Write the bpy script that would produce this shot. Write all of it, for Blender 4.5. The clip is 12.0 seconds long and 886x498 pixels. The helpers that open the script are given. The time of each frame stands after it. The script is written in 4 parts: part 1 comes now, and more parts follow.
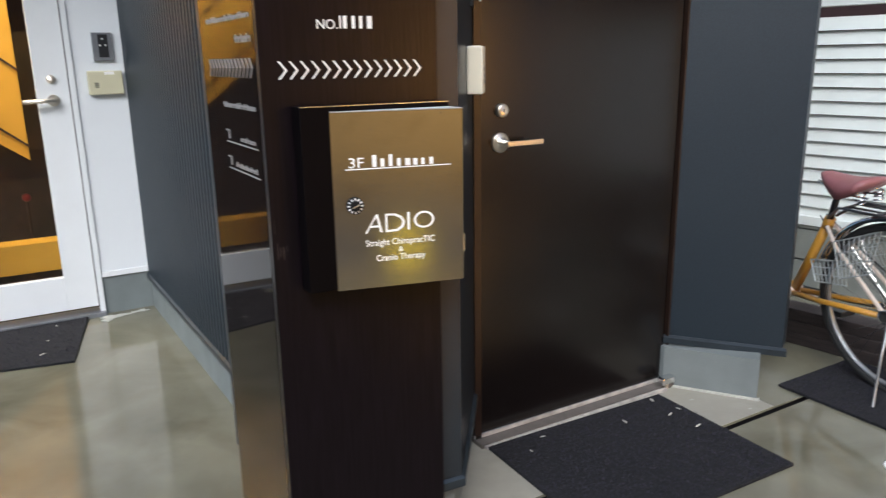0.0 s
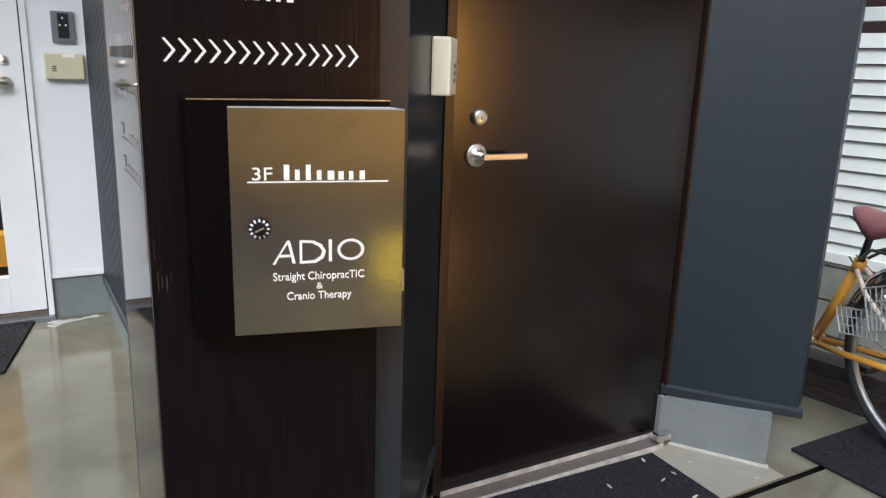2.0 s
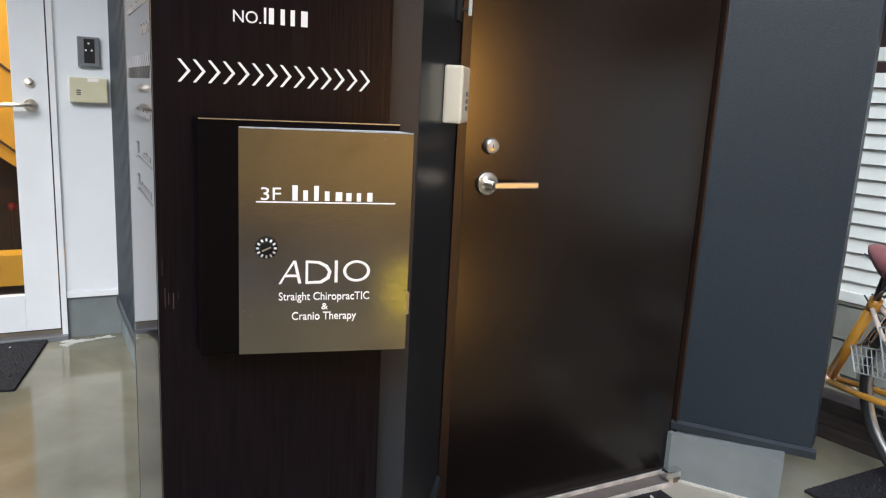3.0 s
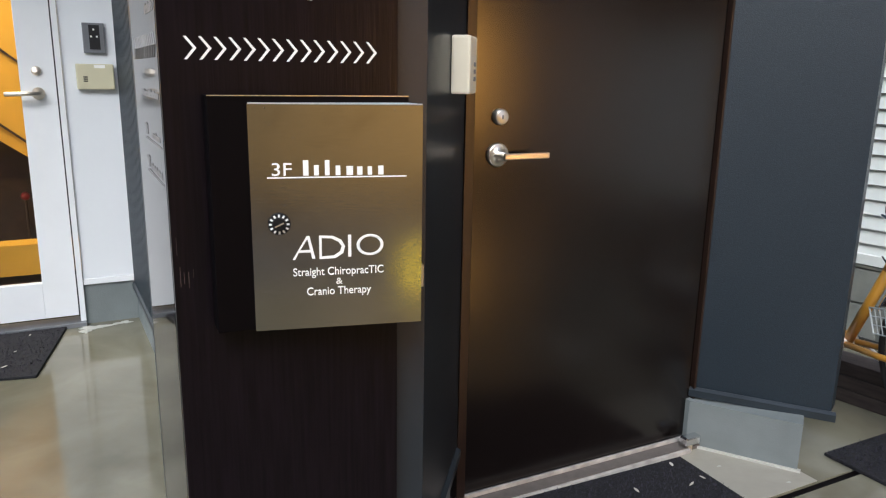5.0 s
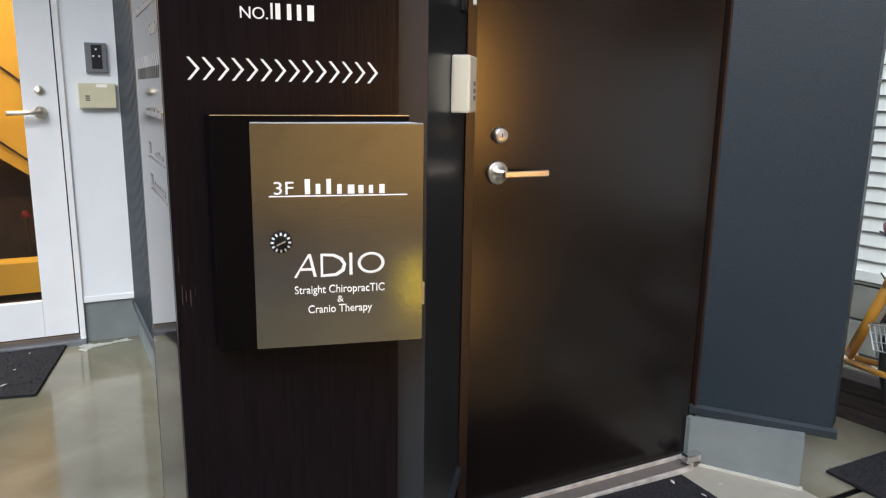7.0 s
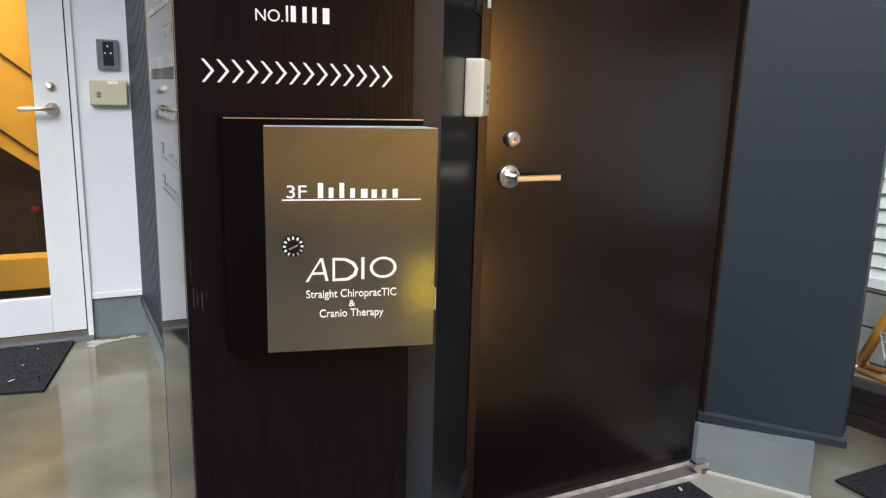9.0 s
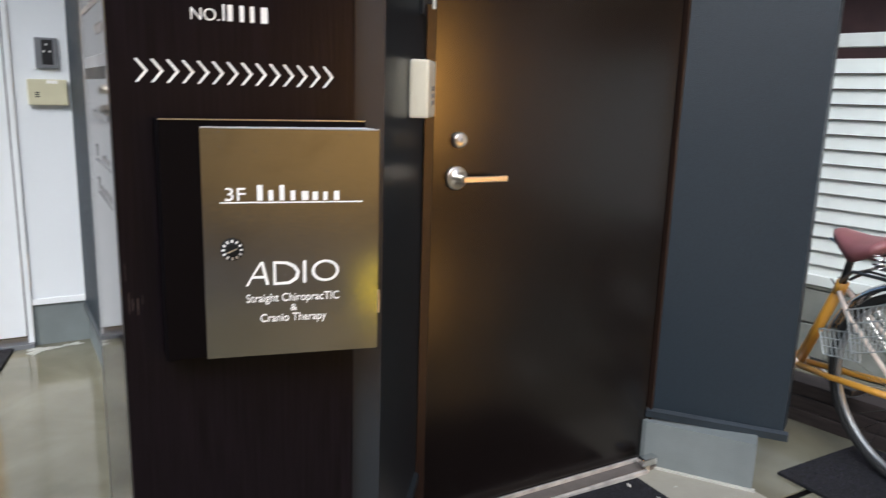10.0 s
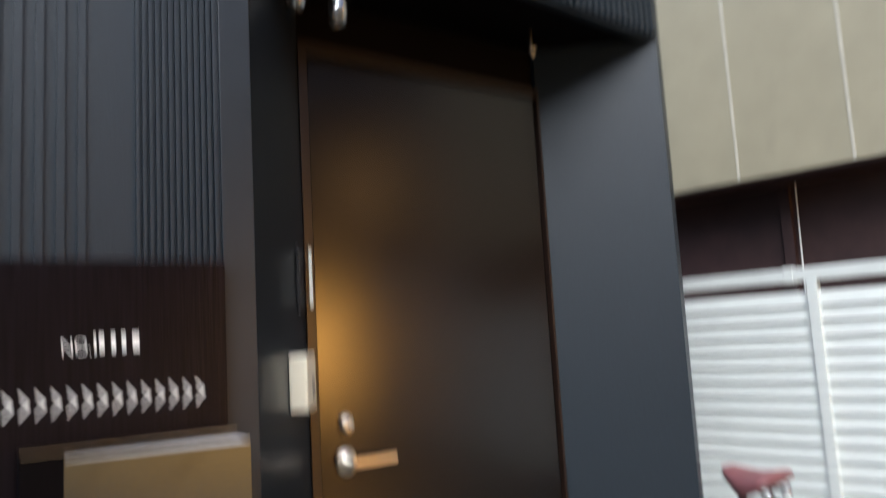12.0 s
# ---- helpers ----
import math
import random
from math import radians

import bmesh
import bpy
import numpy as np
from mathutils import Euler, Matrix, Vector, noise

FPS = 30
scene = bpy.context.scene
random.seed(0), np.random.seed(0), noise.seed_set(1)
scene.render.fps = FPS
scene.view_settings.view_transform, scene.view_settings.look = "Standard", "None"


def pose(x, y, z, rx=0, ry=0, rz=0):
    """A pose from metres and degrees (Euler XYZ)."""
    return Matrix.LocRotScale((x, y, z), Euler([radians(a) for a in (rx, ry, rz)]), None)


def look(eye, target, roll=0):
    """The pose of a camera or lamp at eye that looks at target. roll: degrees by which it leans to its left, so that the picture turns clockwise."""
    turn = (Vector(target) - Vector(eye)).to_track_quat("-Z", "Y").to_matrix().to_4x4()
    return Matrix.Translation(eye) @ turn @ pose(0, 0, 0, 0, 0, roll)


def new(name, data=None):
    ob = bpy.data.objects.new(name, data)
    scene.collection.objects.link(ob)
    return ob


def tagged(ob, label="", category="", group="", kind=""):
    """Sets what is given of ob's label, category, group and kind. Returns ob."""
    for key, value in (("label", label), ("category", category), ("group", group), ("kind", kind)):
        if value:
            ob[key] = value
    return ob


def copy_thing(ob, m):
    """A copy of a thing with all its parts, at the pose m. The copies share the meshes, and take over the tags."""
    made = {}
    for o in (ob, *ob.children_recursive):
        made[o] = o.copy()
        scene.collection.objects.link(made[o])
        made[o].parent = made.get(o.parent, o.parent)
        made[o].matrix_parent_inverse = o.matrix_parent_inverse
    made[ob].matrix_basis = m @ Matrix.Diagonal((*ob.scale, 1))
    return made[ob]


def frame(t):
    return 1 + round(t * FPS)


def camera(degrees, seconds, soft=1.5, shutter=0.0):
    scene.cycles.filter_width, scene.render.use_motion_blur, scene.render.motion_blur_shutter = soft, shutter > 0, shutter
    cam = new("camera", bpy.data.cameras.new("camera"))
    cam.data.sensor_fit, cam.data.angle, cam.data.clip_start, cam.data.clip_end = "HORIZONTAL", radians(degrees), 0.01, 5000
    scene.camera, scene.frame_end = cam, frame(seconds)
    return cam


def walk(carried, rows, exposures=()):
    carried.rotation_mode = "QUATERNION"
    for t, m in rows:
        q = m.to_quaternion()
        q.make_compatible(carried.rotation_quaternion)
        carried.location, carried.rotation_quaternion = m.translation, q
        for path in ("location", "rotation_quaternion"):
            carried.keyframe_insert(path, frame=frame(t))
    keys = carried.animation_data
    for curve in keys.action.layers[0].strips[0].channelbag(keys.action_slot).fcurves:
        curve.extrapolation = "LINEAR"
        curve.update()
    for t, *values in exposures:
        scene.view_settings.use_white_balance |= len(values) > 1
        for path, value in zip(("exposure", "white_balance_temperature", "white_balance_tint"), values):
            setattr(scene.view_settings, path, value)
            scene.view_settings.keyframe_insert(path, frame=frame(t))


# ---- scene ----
# ---- camera ----
cam = camera(61.9, 12.0, soft=1.2, shutter=0.8)
PATH = [
    (0, (-0.025, -0.066, 1.251), (0.958, 1.603, 0.752), -0.9),
    (0.5, (0.038, -0.048, 1.243), (1.087, 1.585, 0.758), 1.1),
    (1, (0.138, 0.095, 1.241), (1.255, 1.718, 0.897), 1.9),
    (1.4, (0.199, 0.168, 1.247), (1.213, 1.85, 0.868), 0.3),
    (1.5, (0.208, 0.162, 1.231), (1.178, 1.864, 0.827), 1.0),
    (1.6, (0.226, 0.175, 1.238), (1.182, 1.877, 0.792), 0.9),
    (2, (0.275, 0.169, 1.224), (1.229, 1.859, 0.74), 1.9),
    (2.5, (0.302, 0.177, 1.201), (1.19, 1.907, 0.731), 2.2),
    (3, (0.288, 0.155, 1.211), (1.21, 1.884, 0.811), 3.0),
    (4.8, (0.286, 0.16, 1.201), (1.178, 1.891, 0.747), 1.2),
    (5, (0.287, 0.158, 1.198), (1.177, 1.89, 0.739), 1.0),
    (5.5, (0.292, 0.159, 1.198), (1.187, 1.891, 0.75), 1.0),
    (6, (0.292, 0.156, 1.2), (1.192, 1.886, 0.754), 0.9),
    (6.5, (0.283, 0.156, 1.204), (1.177, 1.896, 0.789), 1.4),
    (7, (0.282, 0.153, 1.201), (1.177, 1.893, 0.787), 0.9),
    (7.5, (0.282, 0.155, 1.202), (1.166, 1.9, 0.787), 0.8),
    (7.7, (0.281, 0.158, 1.197), (1.147, 1.909, 0.766), 0.8),
    (9.3, (0.276, 0.167, 1.212), (1.163, 1.911, 0.797), 1.8),
    (9.5, (0.282, 0.165, 1.204), (1.189, 1.896, 0.779), 1.6),
    (10, (0.3, 0.162, 1.212), (1.283, 1.854, 0.8), 1.8),
    (10.5, (0.311, 0.151, 1.221), (1.382, 1.796, 0.836), 1.1),
    (11, (0.315, 0.135, 1.234), (1.415, 1.764, 0.863), 1.3),
    (11.5, (0.323, 0.132, 1.257), (1.537, 1.703, 1.015), 1.5),
    (11.8, (0.338, 0.096, 1.29), (1.545, 1.69, 1.300), -0.4),
    (12, (0.334, 0.045, 1.301), (1.519, 1.638, 1.543), -3.3),
]
walk(cam, [(t, look(eye, target, roll)) for t, eye, target, roll in PATH],
     [(0.0, 0.74, 5880, 10), (12.0, 0.74, 5880, 10)])

# ---- light: an overcast evening sky, an assumed street lamp and a lit stairwell behind the glass door ----
world = bpy.data.worlds.new("world")
scene.world = world
world.use_nodes = True
wn = world.node_tree.nodes
sky = wn.new("ShaderNodeTexSky")
sky.sky_type, sky.sun_disc = "NISHITA", False
sky.sun_elevation, sky.sun_rotation = radians(42), radians(217)
sky.dust_density = 4.0
world.node_tree.links.new(sky.outputs["Color"], wn["Background"].inputs["Color"])
wn["Background"].inputs["Strength"].default_value = 0.15

sun = new("sun", bpy.data.lights.new("sun", "SUN"))
sun.data.energy, sun.data.angle, sun.data.color = 1.15, radians(45), (0.86, 0.97, 1.0)
sun.matrix_world = look((-6, -8, 9), (0, 0, 0))

# unseen lamp, assumed: warms the wall and road that the mailbox mirrors
assumed_street_light = new("assumed_street_light", bpy.data.lights.new("assumed_street_light", "SPOT"))
assumed_street_light.data.energy, assumed_street_light.data.color = 400, (1.0, 0.70, 0.30)
assumed_street_light.data.spot_size, assumed_street_light.data.spot_blend, assumed_street_light.data.shadow_soft_size = radians(88), 0.7, 0.12
assumed_street_light.matrix_world = look((1.7, -3.0, 3.15), (1.0, -5.1, 0.0))

stair_light = new("stair_light", bpy.data.lights.new("stair_light", "AREA"))
stair_light.data.energy, stair_light.data.color, stair_light.data.size = 27, (1.0, 0.86, 0.62), 0.8
stair_light.matrix_world = look((-0.5, 4.5, 2.3), (-0.5, 5.1, 0.9))



# ---- materials ----
def material(name, color, rough=0.6, metal=0.0, vary=0.15, scale=8.0, stretch=(1, 1, 1), bump=0.1, bump_scale=120.0,
             stain=None, stain_at=(0.55, 0.7), stain_scale=2.0, coat=0.0, emission=None, strength=0.0, spec=0.5, rough_vary=0.0, local=True):
    m = bpy.data.materials.new(name)
    m.use_nodes = True
    nt = m.node_tree
    b = nt.nodes["Principled BSDF"]
    b.inputs["Roughness"].default_value = rough
    b.inputs["Metallic"].default_value = metal
    b.inputs["Coat Weight"].default_value = coat
    b.inputs["Coat Roughness"].default_value = 0.08
    b.inputs["Specular IOR Level"].default_value = spec
    tc = nt.nodes.new("ShaderNodeTexCoord")
    mp = nt.nodes.new("ShaderNodeMapping")
    mp.inputs["Scale"].default_value = stretch
    nt.links.new(tc.outputs["Object"], mp.inputs["Vector"])
    n1 = nt.nodes.new("ShaderNodeTexNoise")
    n1.inputs["Scale"].default_value, n1.inputs["Detail"].default_value = scale, 6
    nt.links.new(mp.outputs["Vector"], n1.inputs["Vector"])
    rmp = nt.nodes.new("ShaderNodeValToRGB")
    c = Vector(color)
    rmp.color_ramp.elements[0].position, rmp.color_ramp.elements[1].position = 0.3, 0.72
    rmp.color_ramp.elements[0].color = (*(c * (1 - vary)), 1)
    rmp.color_ramp.elements[1].color = (*[min(1, v * (1 + vary)) for v in c], 1)
    nt.links.new(n1.outputs["Fac"], rmp.inputs["Fac"])
    out = rmp.outputs["Color"]
    if stain:
        n2 = nt.nodes.new("ShaderNodeTexNoise")
        n2.inputs["Scale"].default_value, n2.inputs["Detail"].default_value = stain_scale, 8
        n2.inputs["Distortion"].default_value = 0.6
        nt.links.new(tc.outputs["Object"], n2.inputs["Vector"])
        r2 = nt.nodes.new("ShaderNodeValToRGB")
        r2.color_ramp.elements[0].position, r2.color_ramp.elements[1].position = stain_at
        nt.links.new(n2.outputs["Fac"], r2.inputs["Fac"])
        mx = nt.nodes.new("ShaderNodeMix")
        mx.data_type = "RGBA"
        nt.links.new(r2.outputs["Color"], mx.inputs[0])
        nt.links.new(out, mx.inputs[6])
        mx.inputs[7].default_value = (*stain, 1)
        out = mx.outputs[2]
    nt.links.new(out, b.inputs["Base Color"])
    if rough_vary:
        mr = nt.nodes.new("ShaderNodeMapRange")
        mr.inputs["To Min"].default_value, mr.inputs["To Max"].default_value = max(0.02, rough - rough_vary), rough + rough_vary
        n4 = nt.nodes.new("ShaderNodeTexNoise")
        n4.inputs["Scale"].default_value, n4.inputs["Detail"].default_value = 3.0, 8
        nt.links.new(tc.outputs["Object"], n4.inputs["Vector"])
        nt.links.new(n4.outputs["Fac"], mr.inputs["Value"])
        nt.links.new(mr.outputs["Result"], b.inputs["Roughness"])
    if bump:
        n3 = nt.nodes.new("ShaderNodeTexNoise")
        n3.inputs["Scale"].default_value, n3.inputs["Detail"].default_value = bump_scale, 4
        nt.links.new(mp.outputs["Vector"], n3.inputs["Vector"])
        bp = nt.nodes.new("ShaderNodeBump")
        bp.inputs["Strength"].default_value, bp.inputs["Distance"].default_value = bump, 0.004
        nt.links.new(n3.outputs["Fac"], bp.inputs["Height"])
        nt.links.new(bp.outputs["Normal"], b.inputs["Normal"])
    if emission:
        b.inputs["Emission Color"].default_value = (*emission, 1)
        b.inputs["Emission Strength"].default_value = strength
    return m


NAVY = material("navy_siding_paint", (0.0103, 0.0188, 0.0285), 0.46, vary=0.16, scale=160, bump=0.3, bump_scale=420, rough_vary=0.05)
CORNER_TRIM = material("slate_corner_trim_paint", (0.018, 0.024, 0.031), 0.4, bump=0.06)
FLASHING = material("slate_grey_folded_metal", (0.019, 0.026, 0.033), 0.36, vary=0.2, scale=14, bump=0.05, spec=0.5)
NAVY_GLOSS = material("dark_glossy_paint", (0.014, 0.018, 0.024), 0.33, bump=0.03, bump_scale=40, spec=0.35)
BASE_GREY = material("grey_base_render", (0.165, 0.188, 0.19), 0.75, vary=0.1, bump=0.25, bump_scale=180, stain=(0.145, 0.165, 0.165))
WOOD = material("dark_woodgrain_laminate", (0.0056, 0.0035, 0.0052), 0.3, vary=0.6, scale=26, stretch=(6, 6, 0.22), bump=0.12, bump_scale=40, rough_vary=0.08, spec=0.22)
MIRROR_BLACK = material("polished_black_panel", (0.010, 0.008, 0.008), 0.05, vary=0.3, bump=0.0, spec=0.11)
DOOR_BROWN = material("satin_dark_brown_steel", (0.0050, 0.0036, 0.0036), 0.21, vary=0.2, bump=0.015, bump_scale=60, rough_vary=0.06, spec=0.56)
FRAME_BROWN = material("brown_door_frame_paint", (0.018, 0.010, 0.0075), 0.34, bump=0.03, spec=0.42)
# the warm tint puts some mirrored lamplight into the steel's colour
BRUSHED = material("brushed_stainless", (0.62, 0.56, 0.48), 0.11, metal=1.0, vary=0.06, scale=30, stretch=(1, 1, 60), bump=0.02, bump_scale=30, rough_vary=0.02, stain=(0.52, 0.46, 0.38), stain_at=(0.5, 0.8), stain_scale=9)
# part of the golden tone is amber reflection, held in the base colour
STEEL = material("satin_nickel", (0.85, 0.77, 0.65), 0.36, metal=1.0, vary=0.04, bump=0.02)
CHROME = material("chrome", (0.75, 0.76, 0.78), 0.15, metal=1.0, vary=0.05, bump=0.0)
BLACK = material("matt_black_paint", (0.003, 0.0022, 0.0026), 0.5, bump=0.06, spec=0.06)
BLACK_PLASTIC = material("black_plastic", (0.02, 0.02, 0.022), 0.35, bump=0.02)
DIAL_BLACK = material("dial_black", (0.008, 0.008, 0.008), 0.6, bump=0.0, spec=0.2)
LETTER = material("white_vinyl_lettering", (0.88, 0.87, 0.84), 0.5, vary=0.05, bump=0.0)
# white lettering greyed: its dimness at a grazing view is in the colour
DIMMED_VINYL = material("dimmed_white_vinyl_lettering", (0.28, 0.275, 0.27), 0.5, bump=0.0)
CREAM = material("cream_plastic", (0.60, 0.57, 0.40), 0.4, vary=0.05, bump=0.02)
CREAM_PALE = material("pale_cream_plastic", (0.88, 0.85, 0.70), 0.4, vary=0.04, bump=0.02)
WHITE_PAINT = material("white_wall_paint", (0.76, 0.79, 0.82), 0.5, vary=0.03, scale=2, bump=0.08, bump_scale=200)
WHITE_DOOR = material("white_door_enamel", (0.80, 0.82, 0.84), 0.35, vary=0.02, bump=0.02)
GREY_METAL = material("grey_plate", (0.23, 0.24, 0.26), 0.4, metal=0.4, bump=0.02)
CONCRETE = material("polished_wet_concrete", (0.185, 0.176, 0.13), 0.09, vary=0.2, scale=2.4, bump=0.012, bump_scale=60,
                    stain=(0.125, 0.118, 0.082), stain_at=(0.42, 0.66), stain_scale=2.3, rough_vary=0.05, spec=0.65)
SCREED = material("pale_trowelled_screed", (0.31, 0.295, 0.25), 0.3, vary=0.15, scale=5, bump=0.12, bump_scale=60,
                  stain=(0.25, 0.24, 0.19), stain_at=(0.45, 0.75), stain_scale=5, rough_vary=0.08, spec=0.5)
ASPHALT = material("worn_asphalt", (0.10, 0.095, 0.085), 0.55, vary=0.3, scale=40, bump=0.5, bump_scale=150)
PEEL = material("flaked_pale_concrete", (0.46, 0.46, 0.42), 0.7, vary=0.15, scale=20, bump=0.3)
MAT_FIBRE = material("charcoal_mat_fibre", (0.007, 0.007, 0.010), 0.95, vary=0.85, scale=90, bump=1.0, bump_scale=260)
MAT_FLEECE = material("loose_mat_fibre", (0.019, 0.017, 0.028), 0.9, vary=0.9, scale=70, bump=0.0)
SILL_EDGE = material("scuffed_pale_sill_edge", (0.42, 0.395, 0.37), 0.6, vary=0.3, scale=25, bump=0.2)
SCUFF = material("pale_brown_scuff", (0.05, 0.035, 0.03), 0.7, vary=0.5, scale=60, bump=0.0)
SILL = material("worn_aluminium_sill", (0.14, 0.125, 0.115), 0.5, metal=0.2, vary=0.15, scale=30, bump=0.1)
LOUVRE = material("white_powder_coated_aluminium", (0.74, 0.78, 0.75), 0.4, vary=0.05, scale=6, bump=0.02)
BLOCKWALL = material("grey_block_wall", (0.20, 0.21, 0.19), 0.85, vary=0.2, scale=8, bump=0.5, bump_scale=80, stain=(0.14, 0.145, 0.13))
TAN = material("beige_siding_panel", (0.34, 0.31, 0.215), 0.7, vary=0.06, scale=5, bump=0.15, bump_scale=120, stain=(0.25, 0.23, 0.17), stain_at=(0.6, 0.85))
TAN_JOINT = material("pale_joint_sealant", (0.52, 0.50, 0.42), 0.6, bump=0.02)
BROWN_WALL = material("dark_brown_siding", (0.045, 0.022, 0.021), 0.6, vary=0.2, bump=0.2)
PLANK = material("dark_weathered_plank", (0.035, 0.026, 0.024), 0.8, vary=0.4, scale=12, stretch=(1, 1, 6), bump=0.4, bump_scale=60)
YELLOW = material("yellow_stair_wall", (0.80, 0.43, 0.035), 0.6, vary=0.08, scale=3, bump=0.05)
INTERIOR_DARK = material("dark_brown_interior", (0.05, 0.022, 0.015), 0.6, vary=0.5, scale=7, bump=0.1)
RED = material("red_plastic", (0.30, 0.012, 0.02), 0.4, bump=0.0)
BIKE_YELLOW = material("mustard_bicycle_enamel", (0.55, 0.27, 0.035), 0.28, vary=0.1, bump=0.02, coat=0.3)
BIKE_PALE = material("pale_pink_scuffed_enamel", (0.72, 0.62, 0.55), 0.4, vary=0.15, scale=20, bump=0.05)
RACK_STEEL = material("dark_weathered_steel", (0.16, 0.16, 0.165), 0.34, metal=0.85, vary=0.25, scale=14, bump=0.02)
RIM = material("dull_weathered_rim", (0.34, 0.35, 0.36), 0.42, metal=0.8, vary=0.2, scale=14, bump=0.02)
LEATHER = material("dusky_red_vinyl", (0.25, 0.095, 0.10), 0.42, vary=0.15, bump=0.1, bump_scale=200)
RUBBER = material("black_rubber", (0.018, 0.018, 0.018), 0.8, bump=0.2, bump_scale=200)
WIRE_GREY = material("grey_coated_wire", (0.33, 0.36, 0.36), 0.4, metal=0.3, bump=0.0)
OPPOSITE = material("ochre_plaster_across_the_road", (0.40, 0.315, 0.17), 0.8, vary=0.15, scale=2, bump=0.2)
OPPOSITE_GREY = material("white_plaster_across_the_road", (0.84, 0.84, 0.81), 0.8, vary=0.06, scale=2, bump=0.2)
DARK_FACADE = material("brown_facade", (0.10, 0.085, 0.07), 0.7, vary=0.2, bump=0.2)
WARM_GLASS = material("amber_lit_glazing", (0.5, 0.3, 0.1), 0.5, emission=(1.0, 0.45, 0.08), strength=20.0, bump=0.0)
DIM_GLASS = material("dim_amber_window", (0.3, 0.2, 0.1), 0.5, emission=(1.0, 0.5, 0.14), strength=1.2, bump=0.0)
YELLOW_LAMP = material("yellow_marker_lamp_lens", (0.8, 0.6, 0.05), 0.3, emission=(1.0, 0.75, 0.03), strength=1.9, bump=0.0)

GLASS = bpy.data.materials.new("clear_glass")
GLASS.use_nodes = True
gb = GLASS.node_tree.nodes["Principled BSDF"]
gb.inputs["Transmission Weight"].default_value, gb.inputs["Roughness"].default_value, gb.inputs["IOR"].default_value = 1.0, 0.0, 1.45


# ---- building helpers ----
def thing(name, m=None, label="", category="", group="", kind=""):
    ob = new(name)
    ob.empty_display_size = 0.05
    ob.matrix_world = m or Matrix()
    return tagged(ob, label, category, group, kind)


def mesh_of(bm, name, mat):
    me = bpy.data.meshes.new(name)
    bmesh.ops.recalc_face_normals(bm, faces=bm.faces)
    bm.to_mesh(me)
    bm.free()
    me.materials.append(mat)
    return me


def part(name, bm, mat, parent=None, label="", smooth=False):
    me = mesh_of(bm, name, mat)
    if smooth:
        for p in me.polygons:
            p.use_smooth = True
    ob = new(name, me)
    if parent:
        ob.parent = parent
    if label:
        ob["label"] = label
    return ob


def box(bm, x0, x1, y0, y1, z0, z1, bevel=0.0, m=None):
    r = bmesh.ops.create_cube(bm, size=1)
    vs = r["verts"]
    for v in vs:
        v.co = Vector((x0 + (v.co.x + 0.5) * (x1 - x0), y0 + (v.co.y + 0.5) * (y1 - y0), z0 + (v.co.z + 0.5) * (z1 - z0)))
    if bevel:
        es = list({e for v in vs for e in v.link_edges})
        r2 = bmesh.ops.bevel(bm, geom=es, offset=bevel, segments=2, profile=0.6, affect="EDGES")
        vs = list({v for f in r2["faces"] for v in f.verts} | {v for v in vs if v.is_valid})
    if m:
        bmesh.ops.transform(bm, matrix=m, verts=vs)
    return bm


def boxed(*a, **k):
    return box(bmesh.new(), *a, **k)


def prism(pts, z0, z1, bm=None, bevel=0.0):
    bm = bm or bmesh.new()
    low = [bm.verts.new((x, y, z0)) for x, y in pts]
    top = [bm.verts.new((x, y, z1)) for x, y in pts]
    n = len(pts)
    bm.faces.new(low[::-1])
    bm.faces.new(top)
    for i in range(n):
        bm.faces.new((low[i], low[(i + 1) % n], top[(i + 1) % n], top[i]))
    if bevel:
        bmesh.ops.bevel(bm, geom=bm.edges[:], offset=bevel, segments=2, affect="EDGES")
    return bm


def tube(bm, pts, r, seg=10, r2=None):
    """A round bar through the points, with closed ends."""
    pts = [Vector(p) for p in pts]
    rings = []
    for i, p in enumerate(pts):
        d = (pts[min(i + 1, len(pts) - 1)] - pts[max(i - 1, 0)]).normalized()
        a = d.orthogonal().normalized() if not rings else (ref - d * ref.dot(d)).normalized()
        ref = a
        b = d.cross(a)
        rr = r if r2 is None else r + (r2 - r) * i / (len(pts) - 1)
        rings.append([bm.verts.new(p + (a * math.cos(q) + b * math.sin(q)) * rr) for q in [2 * math.pi * k / seg for k in range(seg)]])
    for u, v in zip(rings, rings[1:]):
        for k in range(seg):
            bm.faces.new((u[k], u[(k + 1) % seg], v[(k + 1) % seg], v[k]))
    bm.faces.new(rings[0][::-1])
    bm.faces.new(rings[-1])
    return bm


def tubed(*a, **k):
    return tube(bmesh.new(), *a, **k)


def lathe(profile, seg=28, bm=None, m=None):
    """A turned form round the z axis from (radius, height) pairs."""
    bm = bm or bmesh.new()
    rings = [[bm.verts.new((r * math.cos(2 * math.pi * k / seg), r * math.sin(2 * math.pi * k / seg), z)) for k in range(seg)] for r, z in profile]
    for u, v in zip(rings, rings[1:]):
        for k in range(seg):
            bm.faces.new((u[k], u[(k + 1) % seg], v[(k + 1) % seg], v[k]))
    bm.faces.new(rings[0][::-1])
    bm.faces.new(rings[-1])
    if m:
        bmesh.ops.transform(bm, matrix=m, verts=[v for ring in rings for v in ring])
    return bm


